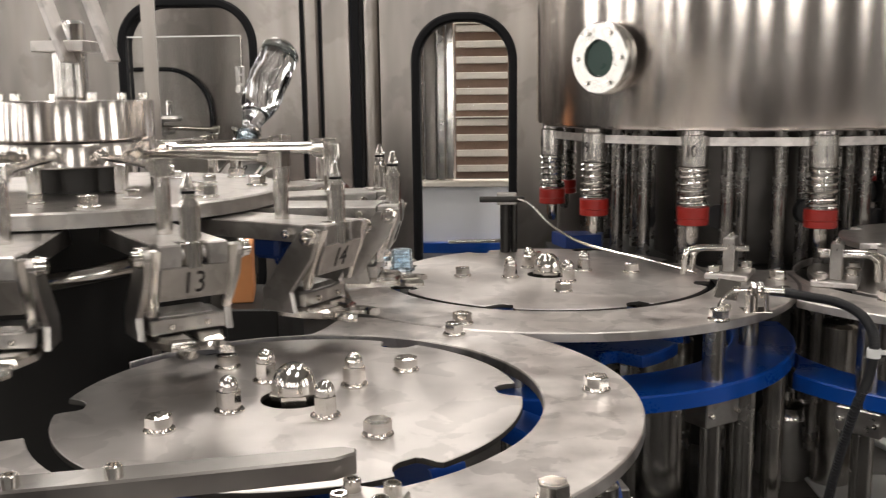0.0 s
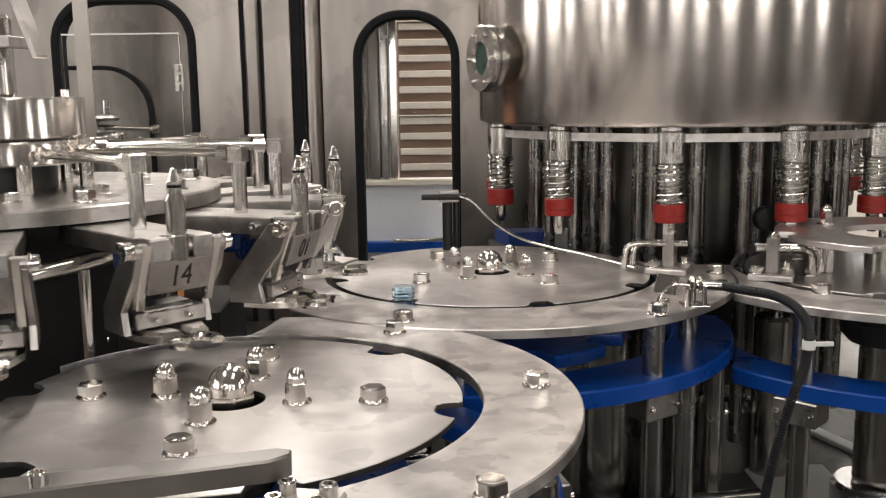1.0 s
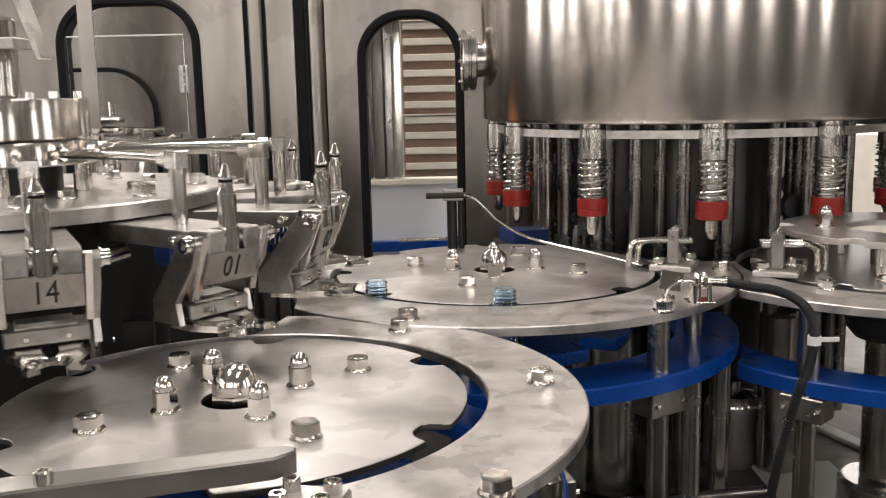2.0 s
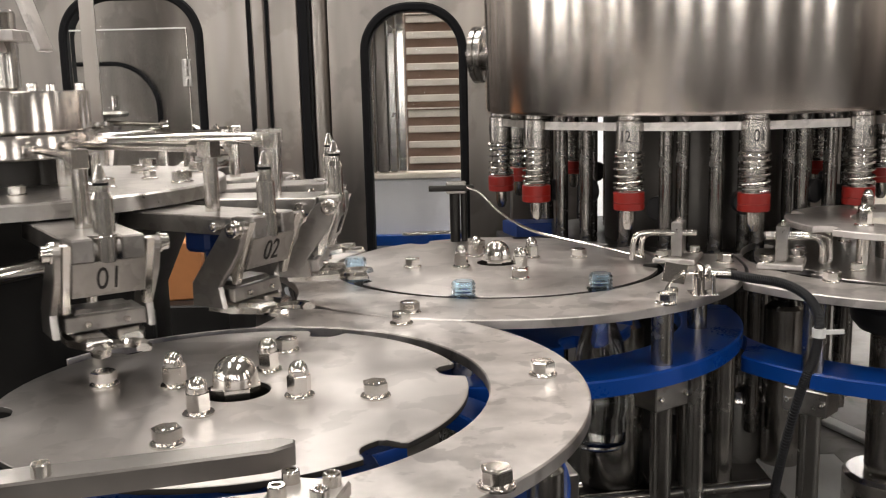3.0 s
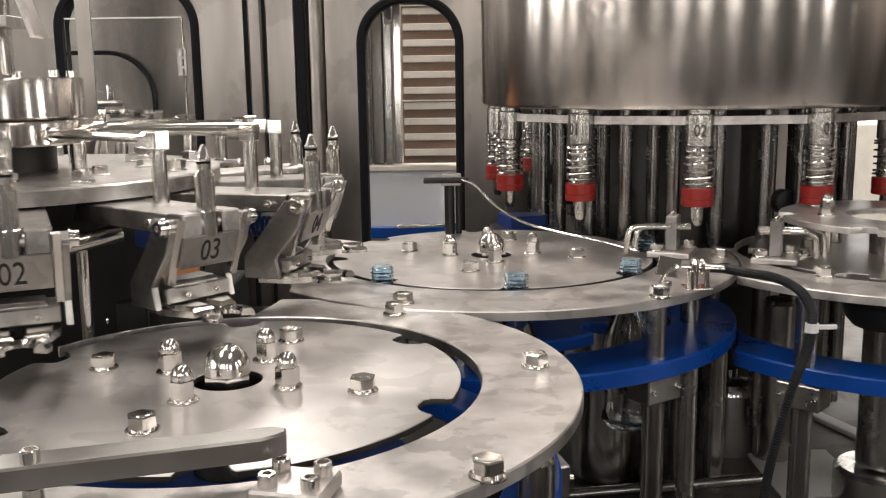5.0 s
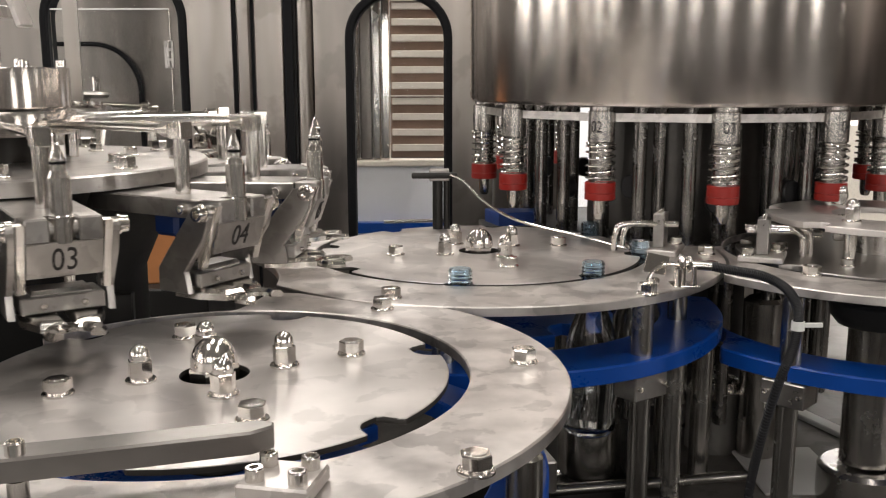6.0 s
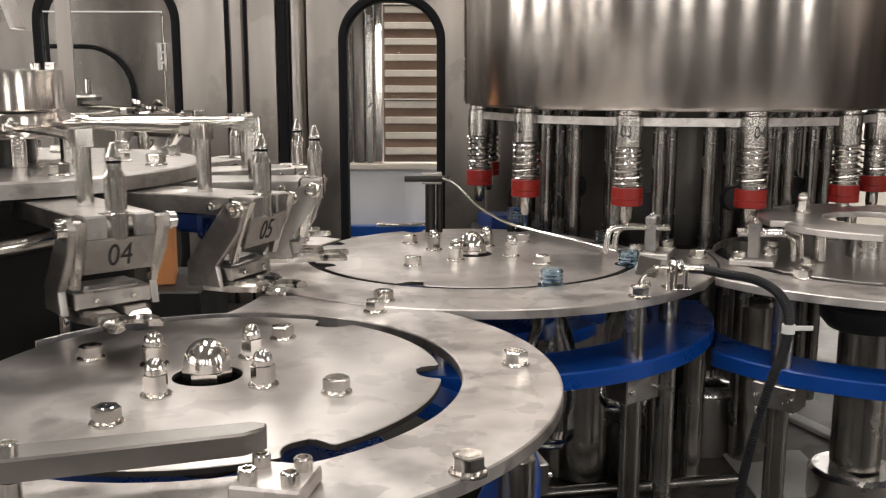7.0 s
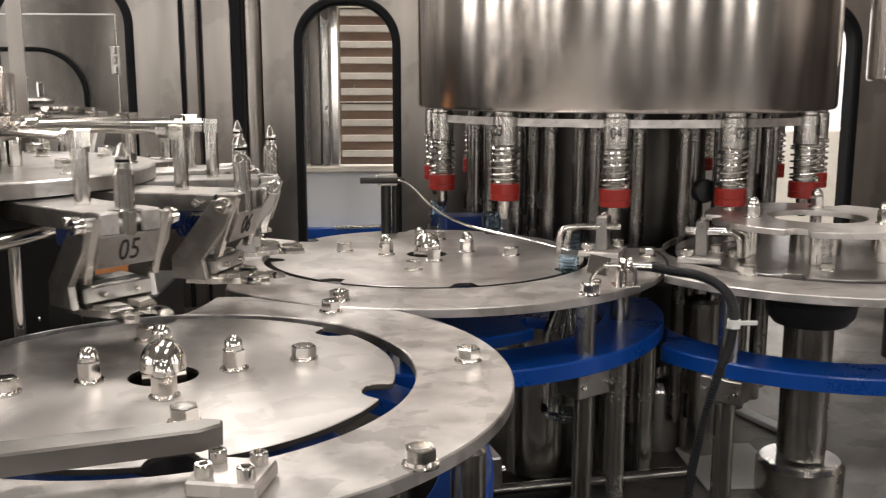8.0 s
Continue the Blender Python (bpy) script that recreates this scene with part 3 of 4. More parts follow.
far_ring = ring("guide_ring", FAR, 0.226, 0.326, -212, 28, [(RINSER, 0.312), (FILLER, 0.36)],
                [(0.245, 1.017, False), (-0.036, 1.000, False), (0.355, 1.15, True)],
                [(0.245, 1.034), (0.02, 1.01), (0.325, 1.19)], "scuffed stainless guide ring round the transfer wheel", (-128, 25, 0.0))
cap_ring = ring("guide_ring", CAPPER, 0.207, 0.290, -250, 60, [(FAR, 0.330), (FILLER, 0.36)],
                [(0.464, 1.111, False), (0.375, 1.245, False), (0.62, 1.0, False)],
                [(0.425, 1.06), (0.62, 0.985), (0.345, 1.27)], "scuffed stainless guide ring round the outfeed wheel", (-200, 40, 0.0), -0.112)

# outfeed wheel with its raised plate
cap_wheel = thing("star_wheel", pose(0, 0, 0), "raised steel outfeed star wheel on standoffs", "star wheel", "star wheels")
bm = bmesh.new()
band(bm, [polar(0.066, a) for a in range(360)], wheel_outline(0.152, 6, 0.022, 6, 20), 0.044, 0.052, True, 0.001)
part("disc", bm, wheel_steel, cap_wheel, "raised steel disc with a round hole")
bm = bmesh.new()
band(bm, [polar(0.03, a) for a in range(360)], wheel_outline(0.190, 6, 0.02, 6, 20), -0.008, 0.0, True, 0.001)
part("lower_disc", bm, cast_steel, cap_wheel, "lower steel disc with neck pockets")
bm = bmesh.new()
lathe(bm, [(0, BASE + 0.06), (0.034, BASE + 0.06), (0.034, 0.03), (0.028, 0.032), (0, 0.032)], 32)
lathe(bm, [(0, BASE), (0.062, BASE), (0.062, BASE + 0.05), (0.056, BASE + 0.056), (0, BASE + 0.056)], 40)
part("shaft", bm, rod_steel, cap_wheel, "thick steel shaft with a base flange")
bm = bmesh.new()
lathe(bm, [(0.0345, -0.10), (0.050, -0.10), (0.060, -0.088), (0.063, -0.070), (0.060, -0.066), (0.052, -0.064), (0.052, -0.010), (0.0345, -0.010)], 48)
part("bearing_housing", bm, black_plastic, cap_wheel, "black bearing housing with a lip")
for k in range(6):
    x, y = polar(0.096, 60 * k - 31)
    bm = bmesh.new()
    rod(bm, 0.008, (x, y, 0), (x, y, 0.044))
    part("standoff", bm, polished, cap_wheel)
    if k % 2 == 0:
        acorn(cap_wheel, x, y, 0.052, 11 * k)
    bolt(cap_wheel, *polar(0.13, 60 * k + 35), 0, 7 * k, True)

# ---- rinser ----
rinser = thing("rinser_carousel", pose(RINSER[0], RINSER[1], 0), "stainless bottle rinser carousel with numbered grippers", "bottle rinser")
bm = bmesh.new()
band(bm, [polar(0.05, a) for a in range(0, 360, 3)], [polar(0.235, a) for a in range(0, 360, 3)], 0.128, 0.144, True, 0.002)
part("turntable", bm, grip_steel, rinser, "scuffed steel turntable disc")
bm = bmesh.new()
lathe(bm, [(0.0, 0.202), (0.087, 0.202), (0.089, 0.204), (0.089, 0.2438), (0.0878, 0.2458), (0.02, 0.2465), (0, 0.2465)], 72)
part("hub_cover", bm, hub_steel, rinser, "brushed steel hub cover")
bm = bmesh.new()
lathe(bm, [(0, 0.174), (0.092, 0.174), (0.094, 0.176), (0.094, 0.196), (0.092, 0.200), (0, 0.200)], 72)
part("manifold", bm, hub_steel, rinser, "steel water manifold")
bm = bmesh.new()
lathe(bm, [(0, 0.144), (0.055, 0.144), (0.055, 0.174), (0, 0.174)], 40)
part("collar", bm, dark_shade_steel, rinser)
# matte black colour stands for the shade under the turntable
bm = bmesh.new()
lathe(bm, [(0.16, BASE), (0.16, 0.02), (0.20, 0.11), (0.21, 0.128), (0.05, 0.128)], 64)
part("drum", bm, dark_shade_paint, rinser, "drum under the turntable, shade painted in near black")
for k in range(10):
    bolt(rinser, *polar(0.205, 36 * k + 9), 0.144, 23 * k)
    bolt(rinser, *polar(0.150, 36 * k + 27), 0.144, 41 * k, True)
for k in range(6):
    x, y = polar(0.080, 60 * k + 10)
    put("cap_screw", SOCKET, rinser, pose(x, y, 0.2465))
    x, y = polar(0.088, 60 * k + 25)
    bm = bmesh.new()
    rod(bm, 0.008, (x, y, 0.143), (x, y, 0.176))
    part("standoff", bm, polished, rinser)

STEP = 360 / 14
HINGE = (0.368, 0.117)  # radius and height of the gripper's hinge


def arm_bm():
    bm = bmesh.new()
    prism(bm, [(0.17, -0.032), (0.352, -0.032), (0.352, 0.032), (0.17, 0.032)], 0.109, 0.126, 0.0012)
    return bm


def hinge_bm():
    bm = bmesh.new()
    box(bm, 0.353, 0.377, -0.030, -0.011, 0.107, 0.127, 0.0015)
    box(bm, 0.353, 0.377, 0.011, 0.030, 0.107, 0.127, 0.0015)
    rod(bm, 0.0065, (HINGE[0], -0.046, HINGE[1]), (HINGE[0], 0.046, HINGE[1]), 14)
    return bm


def nozzle_bm():
    bm = bmesh.new()
    lathe(bm, [(0, 0.106), (0.0098, 0.106), (0.0098, 0.127), (0.0088, 0.128), (0.0088, 0.158), (0.0062, 0.1635), (0.0062, 0.1685), (0.0048, 0.1687), (0.0048, 0.1708), (0.0066, 0.171),
               (0.0066, 0.1735), (0.0056, 0.174), (0.0022, 0.1845), (0, 0.186)], 28, Matrix.Translation((0.368, 0, 0)))
    return bm


def post_bm():
    bm = bmesh.new()
    lathe(bm, [(0, 0.126), (0.0074, 0.126), (0.0074, 0.180), (0, 0.178)], 20, Matrix.Translation((0.300, 0, 0)))
    box(bm, 0.291, 0.308, -0.008, 0.008, 0.178, 0.195, 0.001)
    return bm


def pipe_bm():
    bm = bmesh.new()
    tube(bm, [(0.09, 0.0, 0.187), (0.18, 0.0, 0.188), (0.290, 0, 0.187)], 0.0042, 12)
    lathe(bm, [(0, 0), (0.0075, 0), (0.0075, 0.012), (0, 0.012)], 6, Matrix.Translation((0.277, 0, 0.187)) @ Matrix.Rotation(radians(90), 4, "Y"))
    lathe(bm, [(0, 0), (0.0075, 0), (0.0075, 0.012), (0, 0.012)], 6, Matrix.Translation((0.100, 0, 0.187)) @ Matrix.Rotation(radians(90), 4, "Y"))
    return bm


def spring_bm():
    bm = bmesh.new()
    pts = [(0.295 + 0.05 * i / 96, 0.010 * math.cos(i * 0.62), 0.088 + 0.010 * math.sin(i * 0.62)) for i in range(97)]
    tube(bm, pts, 0.0018, 6)
    return bm


# the gripper hangs from its hinge: its space has the hinge as origin, x outward, z up
def cheek_bm(side):
    bm = bmesh.new()
    s = side
    outline = [(-0.014, 0.004), (-0.060, -0.054), (-0.060, -0.076), (-0.022, -0.076), (-0.026, -0.056), (0.000, -0.022), (0.006, -0.004), (0.003, 0.007)]
    prism(bm, outline, 0, 0.006, 0.001, m=pose(0, s * 0.037 + (0.006 if s > 0 else 0.0), 0, 90, 0, 0))
    return bm


def finger_bm(side):
    bm = bmesh.new()
    prism(bm, [(0.006, 0.006), (-0.005, 0.005), (-0.022, -0.038), (-0.022, -0.053), (-0.016, -0.053), (-0.011, -0.038)], 0, 0.0070, 0.0012,
          m=pose(0.006, side * 0.0335 + 0.0035, 0, 90, 0, 0))
    return bm


def plate_bm():
    bm = bmesh.new()
    box(bm, 0.0085, 0.0115, -0.0300, 0.0300, -0.038, -0.0065, 0.0008, pose(0, 0, 0, 0, 20, 0))
    return bm


def bridge_bm():
    bm = bmesh.new()
    box(bm, -0.055, -0.016, -0.0335, 0.0335, -0.0715, -0.0575, 0.0012)
    prism(bm, [(-0.050, -0.024), (-0.022, -0.024), (-0.022, 0.024), (-0.050, 0.024)], -0.0575, -0.0535, 0.003)
    return bm


def jaw_bm(side):
    """Half of the neck clamp: a flat finger ending in a quarter ring."""
    bm = bmesh.new()
    pts_in, pts_out = [], []
    for i in range(13):
        a = 205 - 150 * i / 12
        pts_in.append((0.022 + 0.0125 * math.cos(radians(a)), 0.0125 * math.sin(radians(a))))
        pts_out.append((0.022 + 0.024 * math.cos(radians(a)), 0.024 * math.sin(radians(a))))
    if side < 0:
        pts_in = [(x, -y) for x, y in pts_in]
        pts_out = [(x, -y) for x, y in pts_out]
    band(bm, pts_in, pts_out, -0.083, -0.0765, False, 0.003)
    prism(bm, [(-0.050, side * 0.003), (0.008, side * 0.003), (0.005, side * 0.023), (-0.020, side * 0.033), (-0.050, side * 0.033)][::side], -0.0825, -0.0725, 0.004)
    return bm


ARM, HINGE_M, NOZZLE, POST, PIPE, SPRING = (finish(n, f(), m, 18) for n, f, m in (
    ("arm", arm_bm, grip_steel), ("hinge_block", hinge_bm, grip_steel), ("nozzle", nozzle_bm, polished), ("valve_post", post_bm, polished),
    ("water_pipe", pipe_bm, polished), ("spring", spring_bm, shaded_blue_plastic)))
CHEEK = {s: finish("cheek", cheek_bm(s), grip_steel) for s in (-1, 1)}
FINGER = {s: finish("lever", finger_bm(s), polished) for s in (-1, 1)}
JAW = {s: finish("jaw", jaw_bm(s), polished) for s in (-1, 1)}
PLATE, BRIDGE = finish("number_plate", plate_bm(), grip_steel), finish("bridge", bridge_bm(), grip_steel)
bm = bmesh.new()
lathe(bm, [(0, 0), (0.0086, 0), (0.0086, 0.0015), (0.0070, 0.0018), (0.0070, 0.0072), (0.0064, 0.0078), (0.0038, 0.0078), (0.0035, 0.003), (0, 0.003)], 22)
HINGE_NUT = finish("hinge_screw", bm, polished)
bm = bmesh.new()
lathe(bm, [(0.0047, 0.1686), (0.0063, 0.1688), (0.0063, 0.1706), (0.0047, 0.1709)], 22, Matrix.Translation((0.368, 0, 0)))
O_RING = finish("o_ring", bm, black_rubber)
bm = bmesh.new()
box(bm, 0.272, 0.304, -0.015, 0.015, 0.086, 0.1085, 0.004)
SPRING_BLOCK = finish("spring_block", bm, shaded_blue_plastic)

grippers = {}
for k in range(1, 15):
    a = STEP * (k - 1)
    spin = pose(0, 0, 0, 0, 0, a)
    arm = put("arm", ARM, rinser, spin)
    put("hinge_block", HINGE_M, arm)
    put("o_ring", O_RING, put("nozzle", NOZZLE, arm, None, "pointed rinse nozzle"), None, "black rubber ring")
    put("spring_block", SPRING_BLOCK, arm, None, "blue plastic spring block, shade in its colour")
    put("valve_post", POST, arm)
    put("spring", SPRING, arm, None, "blue coil spring")
    put("water_pipe", PIPE, arm)
    for x, y in ((0.334, -0.032),):
        put("cap_screw", SOCKET, arm, pose(x, y, 0.117, 90, 0, 0) @ Matrix.Scale(0.8, 4))
    g = put("gripper", BRIDGE, rinser, spin @ Matrix.Translation((HINGE[0], 0, HINGE[1])), "numbered neck gripper")
    for s in (-1, 1):
        put("cheek", CHEEK[s], g)
        put("lever", FINGER[s], g)
        put("jaw", JAW[s], g)
        put("hinge_screw", HINGE_NUT, g, pose(0, s * 0.0435, 0, -90 * s, 0, 0))
        put("cap_screw", SOCKET, g, pose(-0.014, s * 0.016, -0.0645, 0, 90, 0) @ Matrix.Scale(0.45, 4))
    put("number_plate", PLATE, g, None, "steel plate with engraved number")
    put("number", letters("%02d" % k, 0.0295, ink, "number"), g, pose(0, 0, 0, 0, 20, 0) @ pose(0.0117, 0, -0.0225, 90, 0, 90), "engraved black number")
    grippers[k] = (g, a)

# fixed column over the hub with its bracket
col = thing("hub_column", pose(RINSER[0], RINSER[1], 0), "steel column with slanted bracket over the rinser hub", "column")
bm = bmesh.new()
rod(bm, 0.019, (0, 0, 0.2468), (0, 0, 0.335), 32)
part("column", bm, rod_steel, col)
bm = bmesh.new()
box(bm, -0.003, 0.003, -0.016, 0.016, -0.06, 0.08, 0.001, pose(-0.006, -0.03, 0.345, 0, -18, 0))
box(bm, -0.003, 0.003, -0.016, 0.016, -0.06, 0.08, 0.001, pose(0.044, -0.03, 0.345, 0, -18, 0))
box(bm, -0.03, 0.03, -0.03, 0.02, 0.300, 0.312, 0.001)
part("bracket", bm, plate_steel, col, "slanted sheet bracket")
bm2 = bmesh.new()
tagged(put("square_upright", finish("square_upright", lathe(bm2, [(0, BASE), (0.0165, BASE), (0.0165, 0.9), (0, 0.9)], 4), wall_steel), None,
           pose(-0.589, 1.62, 0, 0, 0, 62)), "square steel upright behind the rinser", "upright", kind="structure")
guide = bmesh.new()
tube(guide, [(*polar(0.226, -135 + 5 * k, RINSER), 0.045 + 0.0026 * k) for k in range(20)], 0.009, 16)
for k in (2, 17):
    x, y = polar(0.226, -135 + 5 * k, RINSER)
    rod(guide, 0.006, (x, y, BASE), (x, y, 0.045 + 0.0026 * k), 12)
tagged(put("guide_bar", finish("guide_bar", guide, polished), None), "round polished guide bar round the rinser", "guide bar")

# ---- filler ----
filler = thing("filler_carousel", pose(FILLER[0], FILLER[1], 0), "brushed stainless filler tank with twelve filling valves", "bottle filler")
bm = bmesh.new()
lathe(bm, [(0, 0.192), (0.350, 0.192), (0.357, 0.194), (0.360, 0.199), (0.360, 0.62), (0.35, 0.64), (0, 0.66)], 128)
part("tank", bm, tank_steel, filler, "brushed stainless round tank")
port = bmesh.new()
lathe(port, [(0, 0.33), (0.030, 0.33), (0.030, 0.372), (0.050, 0.372), (0.052, 0.374), (0.052, 0.381), (0.048, 0.383), (0.048, 0.385), (0.052, 0.387),
             (0.052, 0.394), (0.050, 0.396), (0.027, 0.396), (0.025, 0.390), (0, 0.390)], 48)
PORT = pose(0, 0, 0.296, 0, 90, 0)
port_ob = part("sight_port", port, rod_steel, filler, "round bolted sight glass flange", pose(0, 0, 0, 0, 0, -136) @ PORT)
bm = bmesh.new()
lathe(bm, [(0, 0.3905), (0.0248, 0.3905), (0.0248, 0.3915), (0, 0.3915)], 40)
part("glass", bm, green_film, port_ob, "dark green sight glass")
for k in range(6):
    x, y = polar(0.0405, 60 * k + 30)
    put("cap_screw", SOCKET, port_ob, pose(x, y, 0.3955) @ Matrix.Scale(0.6, 4))


def valve_bm():
    bm = bmesh.new()
    lathe(bm, [(0, 0.06), (0.0165, 0.06), (0.0165, 0.140), (0.0195, 0.142), (0.0195, 0.185), (0.017, 0.187), (0.017, 0.1925), (0, 0.1925)], 28)
    return bm


def coil_bm():
    bm = bmesh.new()
    n = 150
    pts = []
    for i in range(n + 1):
        s = i / n
        z = 0.086 + 0.054 * (0.10 * min(1, s / 0.2) + 0.8 * max(0, min(1, (s - 0.2) / 0.6)) + 0.10 * max(0, (s - 0.8) / 0.2))
        pts.append((0.0205 * math.cos(s * 2 * math.pi * 7), 0.0205 * math.sin(s * 2 * math.pi * 7), z))
    tube(bm, pts, 0.0019, 6)
    return bm


def collar_bm():
    bm = bmesh.new()
    lathe(bm, [(0.009, 0.057), (0.0215, 0.057), (0.0225, 0.058), (0.0225, 0.066), (0.0215, 0.0665), (0.0215, 0.0675), (0.0225, 0.068), (0.0225, 0.082),
               (0.0215, 0.083), (0.012, 0.083)], 32)
    return bm


def tip_bm():
    bm = bmesh.new()
    lathe(bm, [(0, 0.028), (0.006, 0.028), (0.008, 0.032), (0.0095, 0.04), (0.0095, 0.058), (0, 0.058)], 20)
    return bm


def rail_bm():
    bm = bmesh.new()
    w = 2 * 0.335 * math.sin(radians(15)) - 0.04
    box(bm, -0.002, 0.002, -w / 2, w / 2, 0.1705, 0.1825, 0.0003)
    return bm


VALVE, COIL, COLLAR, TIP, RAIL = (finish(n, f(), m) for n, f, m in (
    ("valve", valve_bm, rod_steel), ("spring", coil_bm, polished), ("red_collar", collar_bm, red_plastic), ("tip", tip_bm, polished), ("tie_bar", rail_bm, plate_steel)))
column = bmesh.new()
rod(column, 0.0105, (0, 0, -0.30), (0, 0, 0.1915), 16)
COLUMN = finish("lift_rod", column, shaded_rod_steel)
roller = bmesh.new()
lathe(roller, [(0, 0), (0.017, 0), (0.019, 0.002), (0.019, 0.014), (0.017, 0.016), (0, 0.016)], 28)
ROLLER = finish("cam_roller", roller, black_plastic)
for k in range(1, 13):
    a = -26.37 + 30 * (k - 1)
    spin = pose(*polar(0.335, a), 0, 0, 0, a)
    v = put("valve", VALVE, filler, spin, "numbered filling valve")
    put("spring", COIL, v)
    put("red_collar", COLLAR, v, None, "red plastic collar")
    put("tip", TIP, v)
    num = letters("%02d" % k, 0.024, ink, "number", 0.0003)
    for vert in num.vertices:
        b = vert.co.x / 0.0197
        r = 0.0197 + vert.co.z
        vert.co = (r * math.sin(b), vert.co.y, r * math.cos(b))
    put("number", num, v, pose(0, 0, 0.163, 90, 0, 90), "engraved black number")
    x, y = polar(0.335 * math.cos(radians(15)), a + 15)
    put("tie_bar", RAIL, filler, pose(x, y, 0, 0, 0, a + 15))
    for da, rr in ((-7, 0.262), (7, 0.262)):
        x, y = polar(rr, a + da)
        put("lift_rod", COLUMN, filler, pose(x, y, 0))
    x, y = polar(0.185, a + 11)
    put("lift_rod", COLUMN, filler, pose(x, y, 0))
    x, y = polar(0.235, a + 4)
    put("cam_roller", ROLLER, filler, pose(x, y, 0.048 + 0.01 * (k % 3), 0, 90, a))
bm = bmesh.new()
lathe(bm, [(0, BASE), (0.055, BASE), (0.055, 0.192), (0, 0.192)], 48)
part("core", bm, dark_shade_steel, filler, "dark central column")
# dark skirt added to darken the space below the filler
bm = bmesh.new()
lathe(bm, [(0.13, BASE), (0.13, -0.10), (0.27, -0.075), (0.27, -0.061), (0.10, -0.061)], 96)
part("skirt", bm, dark_shade_paint, filler, "added dark skirt for the shade below the filler")
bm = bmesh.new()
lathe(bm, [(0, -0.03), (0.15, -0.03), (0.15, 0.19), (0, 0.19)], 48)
part("inner_drum", bm, shaded_drum_steel, filler, "steel inner drum, shade under the tank in its colour")
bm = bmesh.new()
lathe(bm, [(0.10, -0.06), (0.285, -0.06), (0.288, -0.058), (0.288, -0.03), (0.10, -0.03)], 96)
part("lower_table", bm, dark_shade_steel, filler, "dark lower table of the filler")

# ---- brackets, sensor, rods ----


def rod_bracket(x, y, turn, label):
    th = thing("rod_bracket", pose(x, y, 0, 0, 0, turn), label, "bracket", "rod brackets")
    bm = bmesh.new()
    askew = pose(0, 0, 0, 0, 0, -24 - turn)
    box(bm, -0.028, 0.028, -0.034, 0.034, 0.0, 0.008, 0.0015, askew)
    part("foot", bm, plate_steel, th)
    bm = bmesh.new()
    box(bm, -0.0075, 0.0075, -0.015, 0.015, 0.008, 0.054, 0.0012, askew)
    part("block", bm, grip_steel, th)
    for dy in (-0.007, 0.007):
        put("cap_screw", SOCKET, th, askew @ pose(0, dy, 0.054) @ Matrix.Scale(0.55, 4))
    for dx, dy in ((-0.017, -0.024), (0.017, 0.024)):
        p = askew @ Vector((dx, dy, 0.008))
        bolt(th, p.x, p.y, p.z, 40, True)
    for dz, dx, dy in ((0.040, 0.0, 0.0), (0.039, -0.012, 0.014)):
        bm = bmesh.new()
        tube(bm, smooth_path([(0.022, dy - 0.01, dz), (-0.03, dy - 0.01, dz), (-0.052 - dx, dy - 0.012, dz - 0.002), (-0.060 - dx, dy - 0.014, dz - 0.010), (-0.062 - dx, dy - 0.014, 0.004)], 5), 0.0042, 12)
        part("bent_rod", bm, polished, th, "bent polished rod")
    return th


rod_bracket(0.318, 1.268, -8, "steel bracket with two bent rods on the transfer ring")
rod_bracket(0.440, 1.215, 170, "steel bracket with two bent rods on the outfeed ring")

post = thing("rod_post", pose(0.017, 1.47, 0), "steel post with a cross rod behind the wheel", "post")
bm = bmesh.new()
rod(bm, 0.008, (0, 0, BASE), (0, 0, 0.092), 18)
rod(bm, 0.005, (0.014, 0, BASE), (0.014, 0, 0.08), 14)
part("post", bm, dark_shade_steel, post)
bm = bmesh.new()
box(bm, -0.013, 0.018, -0.010, 0.010, 0.076, 0.094, 0.0015)
part("clamp", bm, cast_steel, post)
bm = bmesh.new()
rod(bm, 0.0048, (-0.040, -0.012, 0.085), (0.030, -0.012, 0.085), 16)
part("cross_rod", bm, dark_shade_steel, post)
wire = bmesh.new()
tube(wire, smooth_path([(0.036, 1.452, 0.087), (0.056, 1.445, 0.078), (0.085, 1.43, 0.05), (0.125, 1.41, 0.027), (0.17, 1.38, 0.016), (0.225, 1.33, 0.010), (0.272, 1.262, 0.006)], 8), 0.0020, 10)
tagged(put("guide_wire", finish("guide_wire", wire, polished)), "thin bent steel guide wire over the wheel", "guide wire")

sensor = thing("sensor", pose(0.294, 1.062, 0), "barrel sensor on a bent sheet bracket with black cable", "sensor")
bm = bmesh.new()
rod(bm, 0.0055, (-0.002, 0, 0.024), (0.034, -0.002, 0.022), 18)
lathe(bm, [(0.0055, 0), (0.0095, 0), (0.0095, 0.004), (0.0055, 0.004)], 6, Matrix.Translation((-0.004, 0, 0.024)) @ Matrix.Rotation(radians(90), 4, "Y"))
lathe(bm, [(0.0055, 0), (0.0095, 0), (0.0095, 0.004), (0.0055, 0.004)], 6, Matrix.Translation((0.006, 0, 0.024)) @ Matrix.Rotation(radians(90), 4, "Y"))
part("barrel", bm, polished, sensor)
bm = bmesh.new()
box(bm, -0.001, 0.002, -0.012, 0.012, 0.0, 0.034, 0.0006)
tube(bm, smooth_path([(-0.002, -0.004, 0.024), (-0.018, -0.008, 0.026), (-0.034, -0.012, 0.020), (-0.042, -0.016, 0.010), (-0.044, -0.018, 0.001)], 6), 0.0022, 10)
rod(bm, 0.0035, (-0.006, -0.012, 0.0), (-0.006, -0.012, 0.022), 12)
rod(bm, 0.005, (-0.032, -0.008, 0.0), (-0.032, -0.008, 0.010), 12)
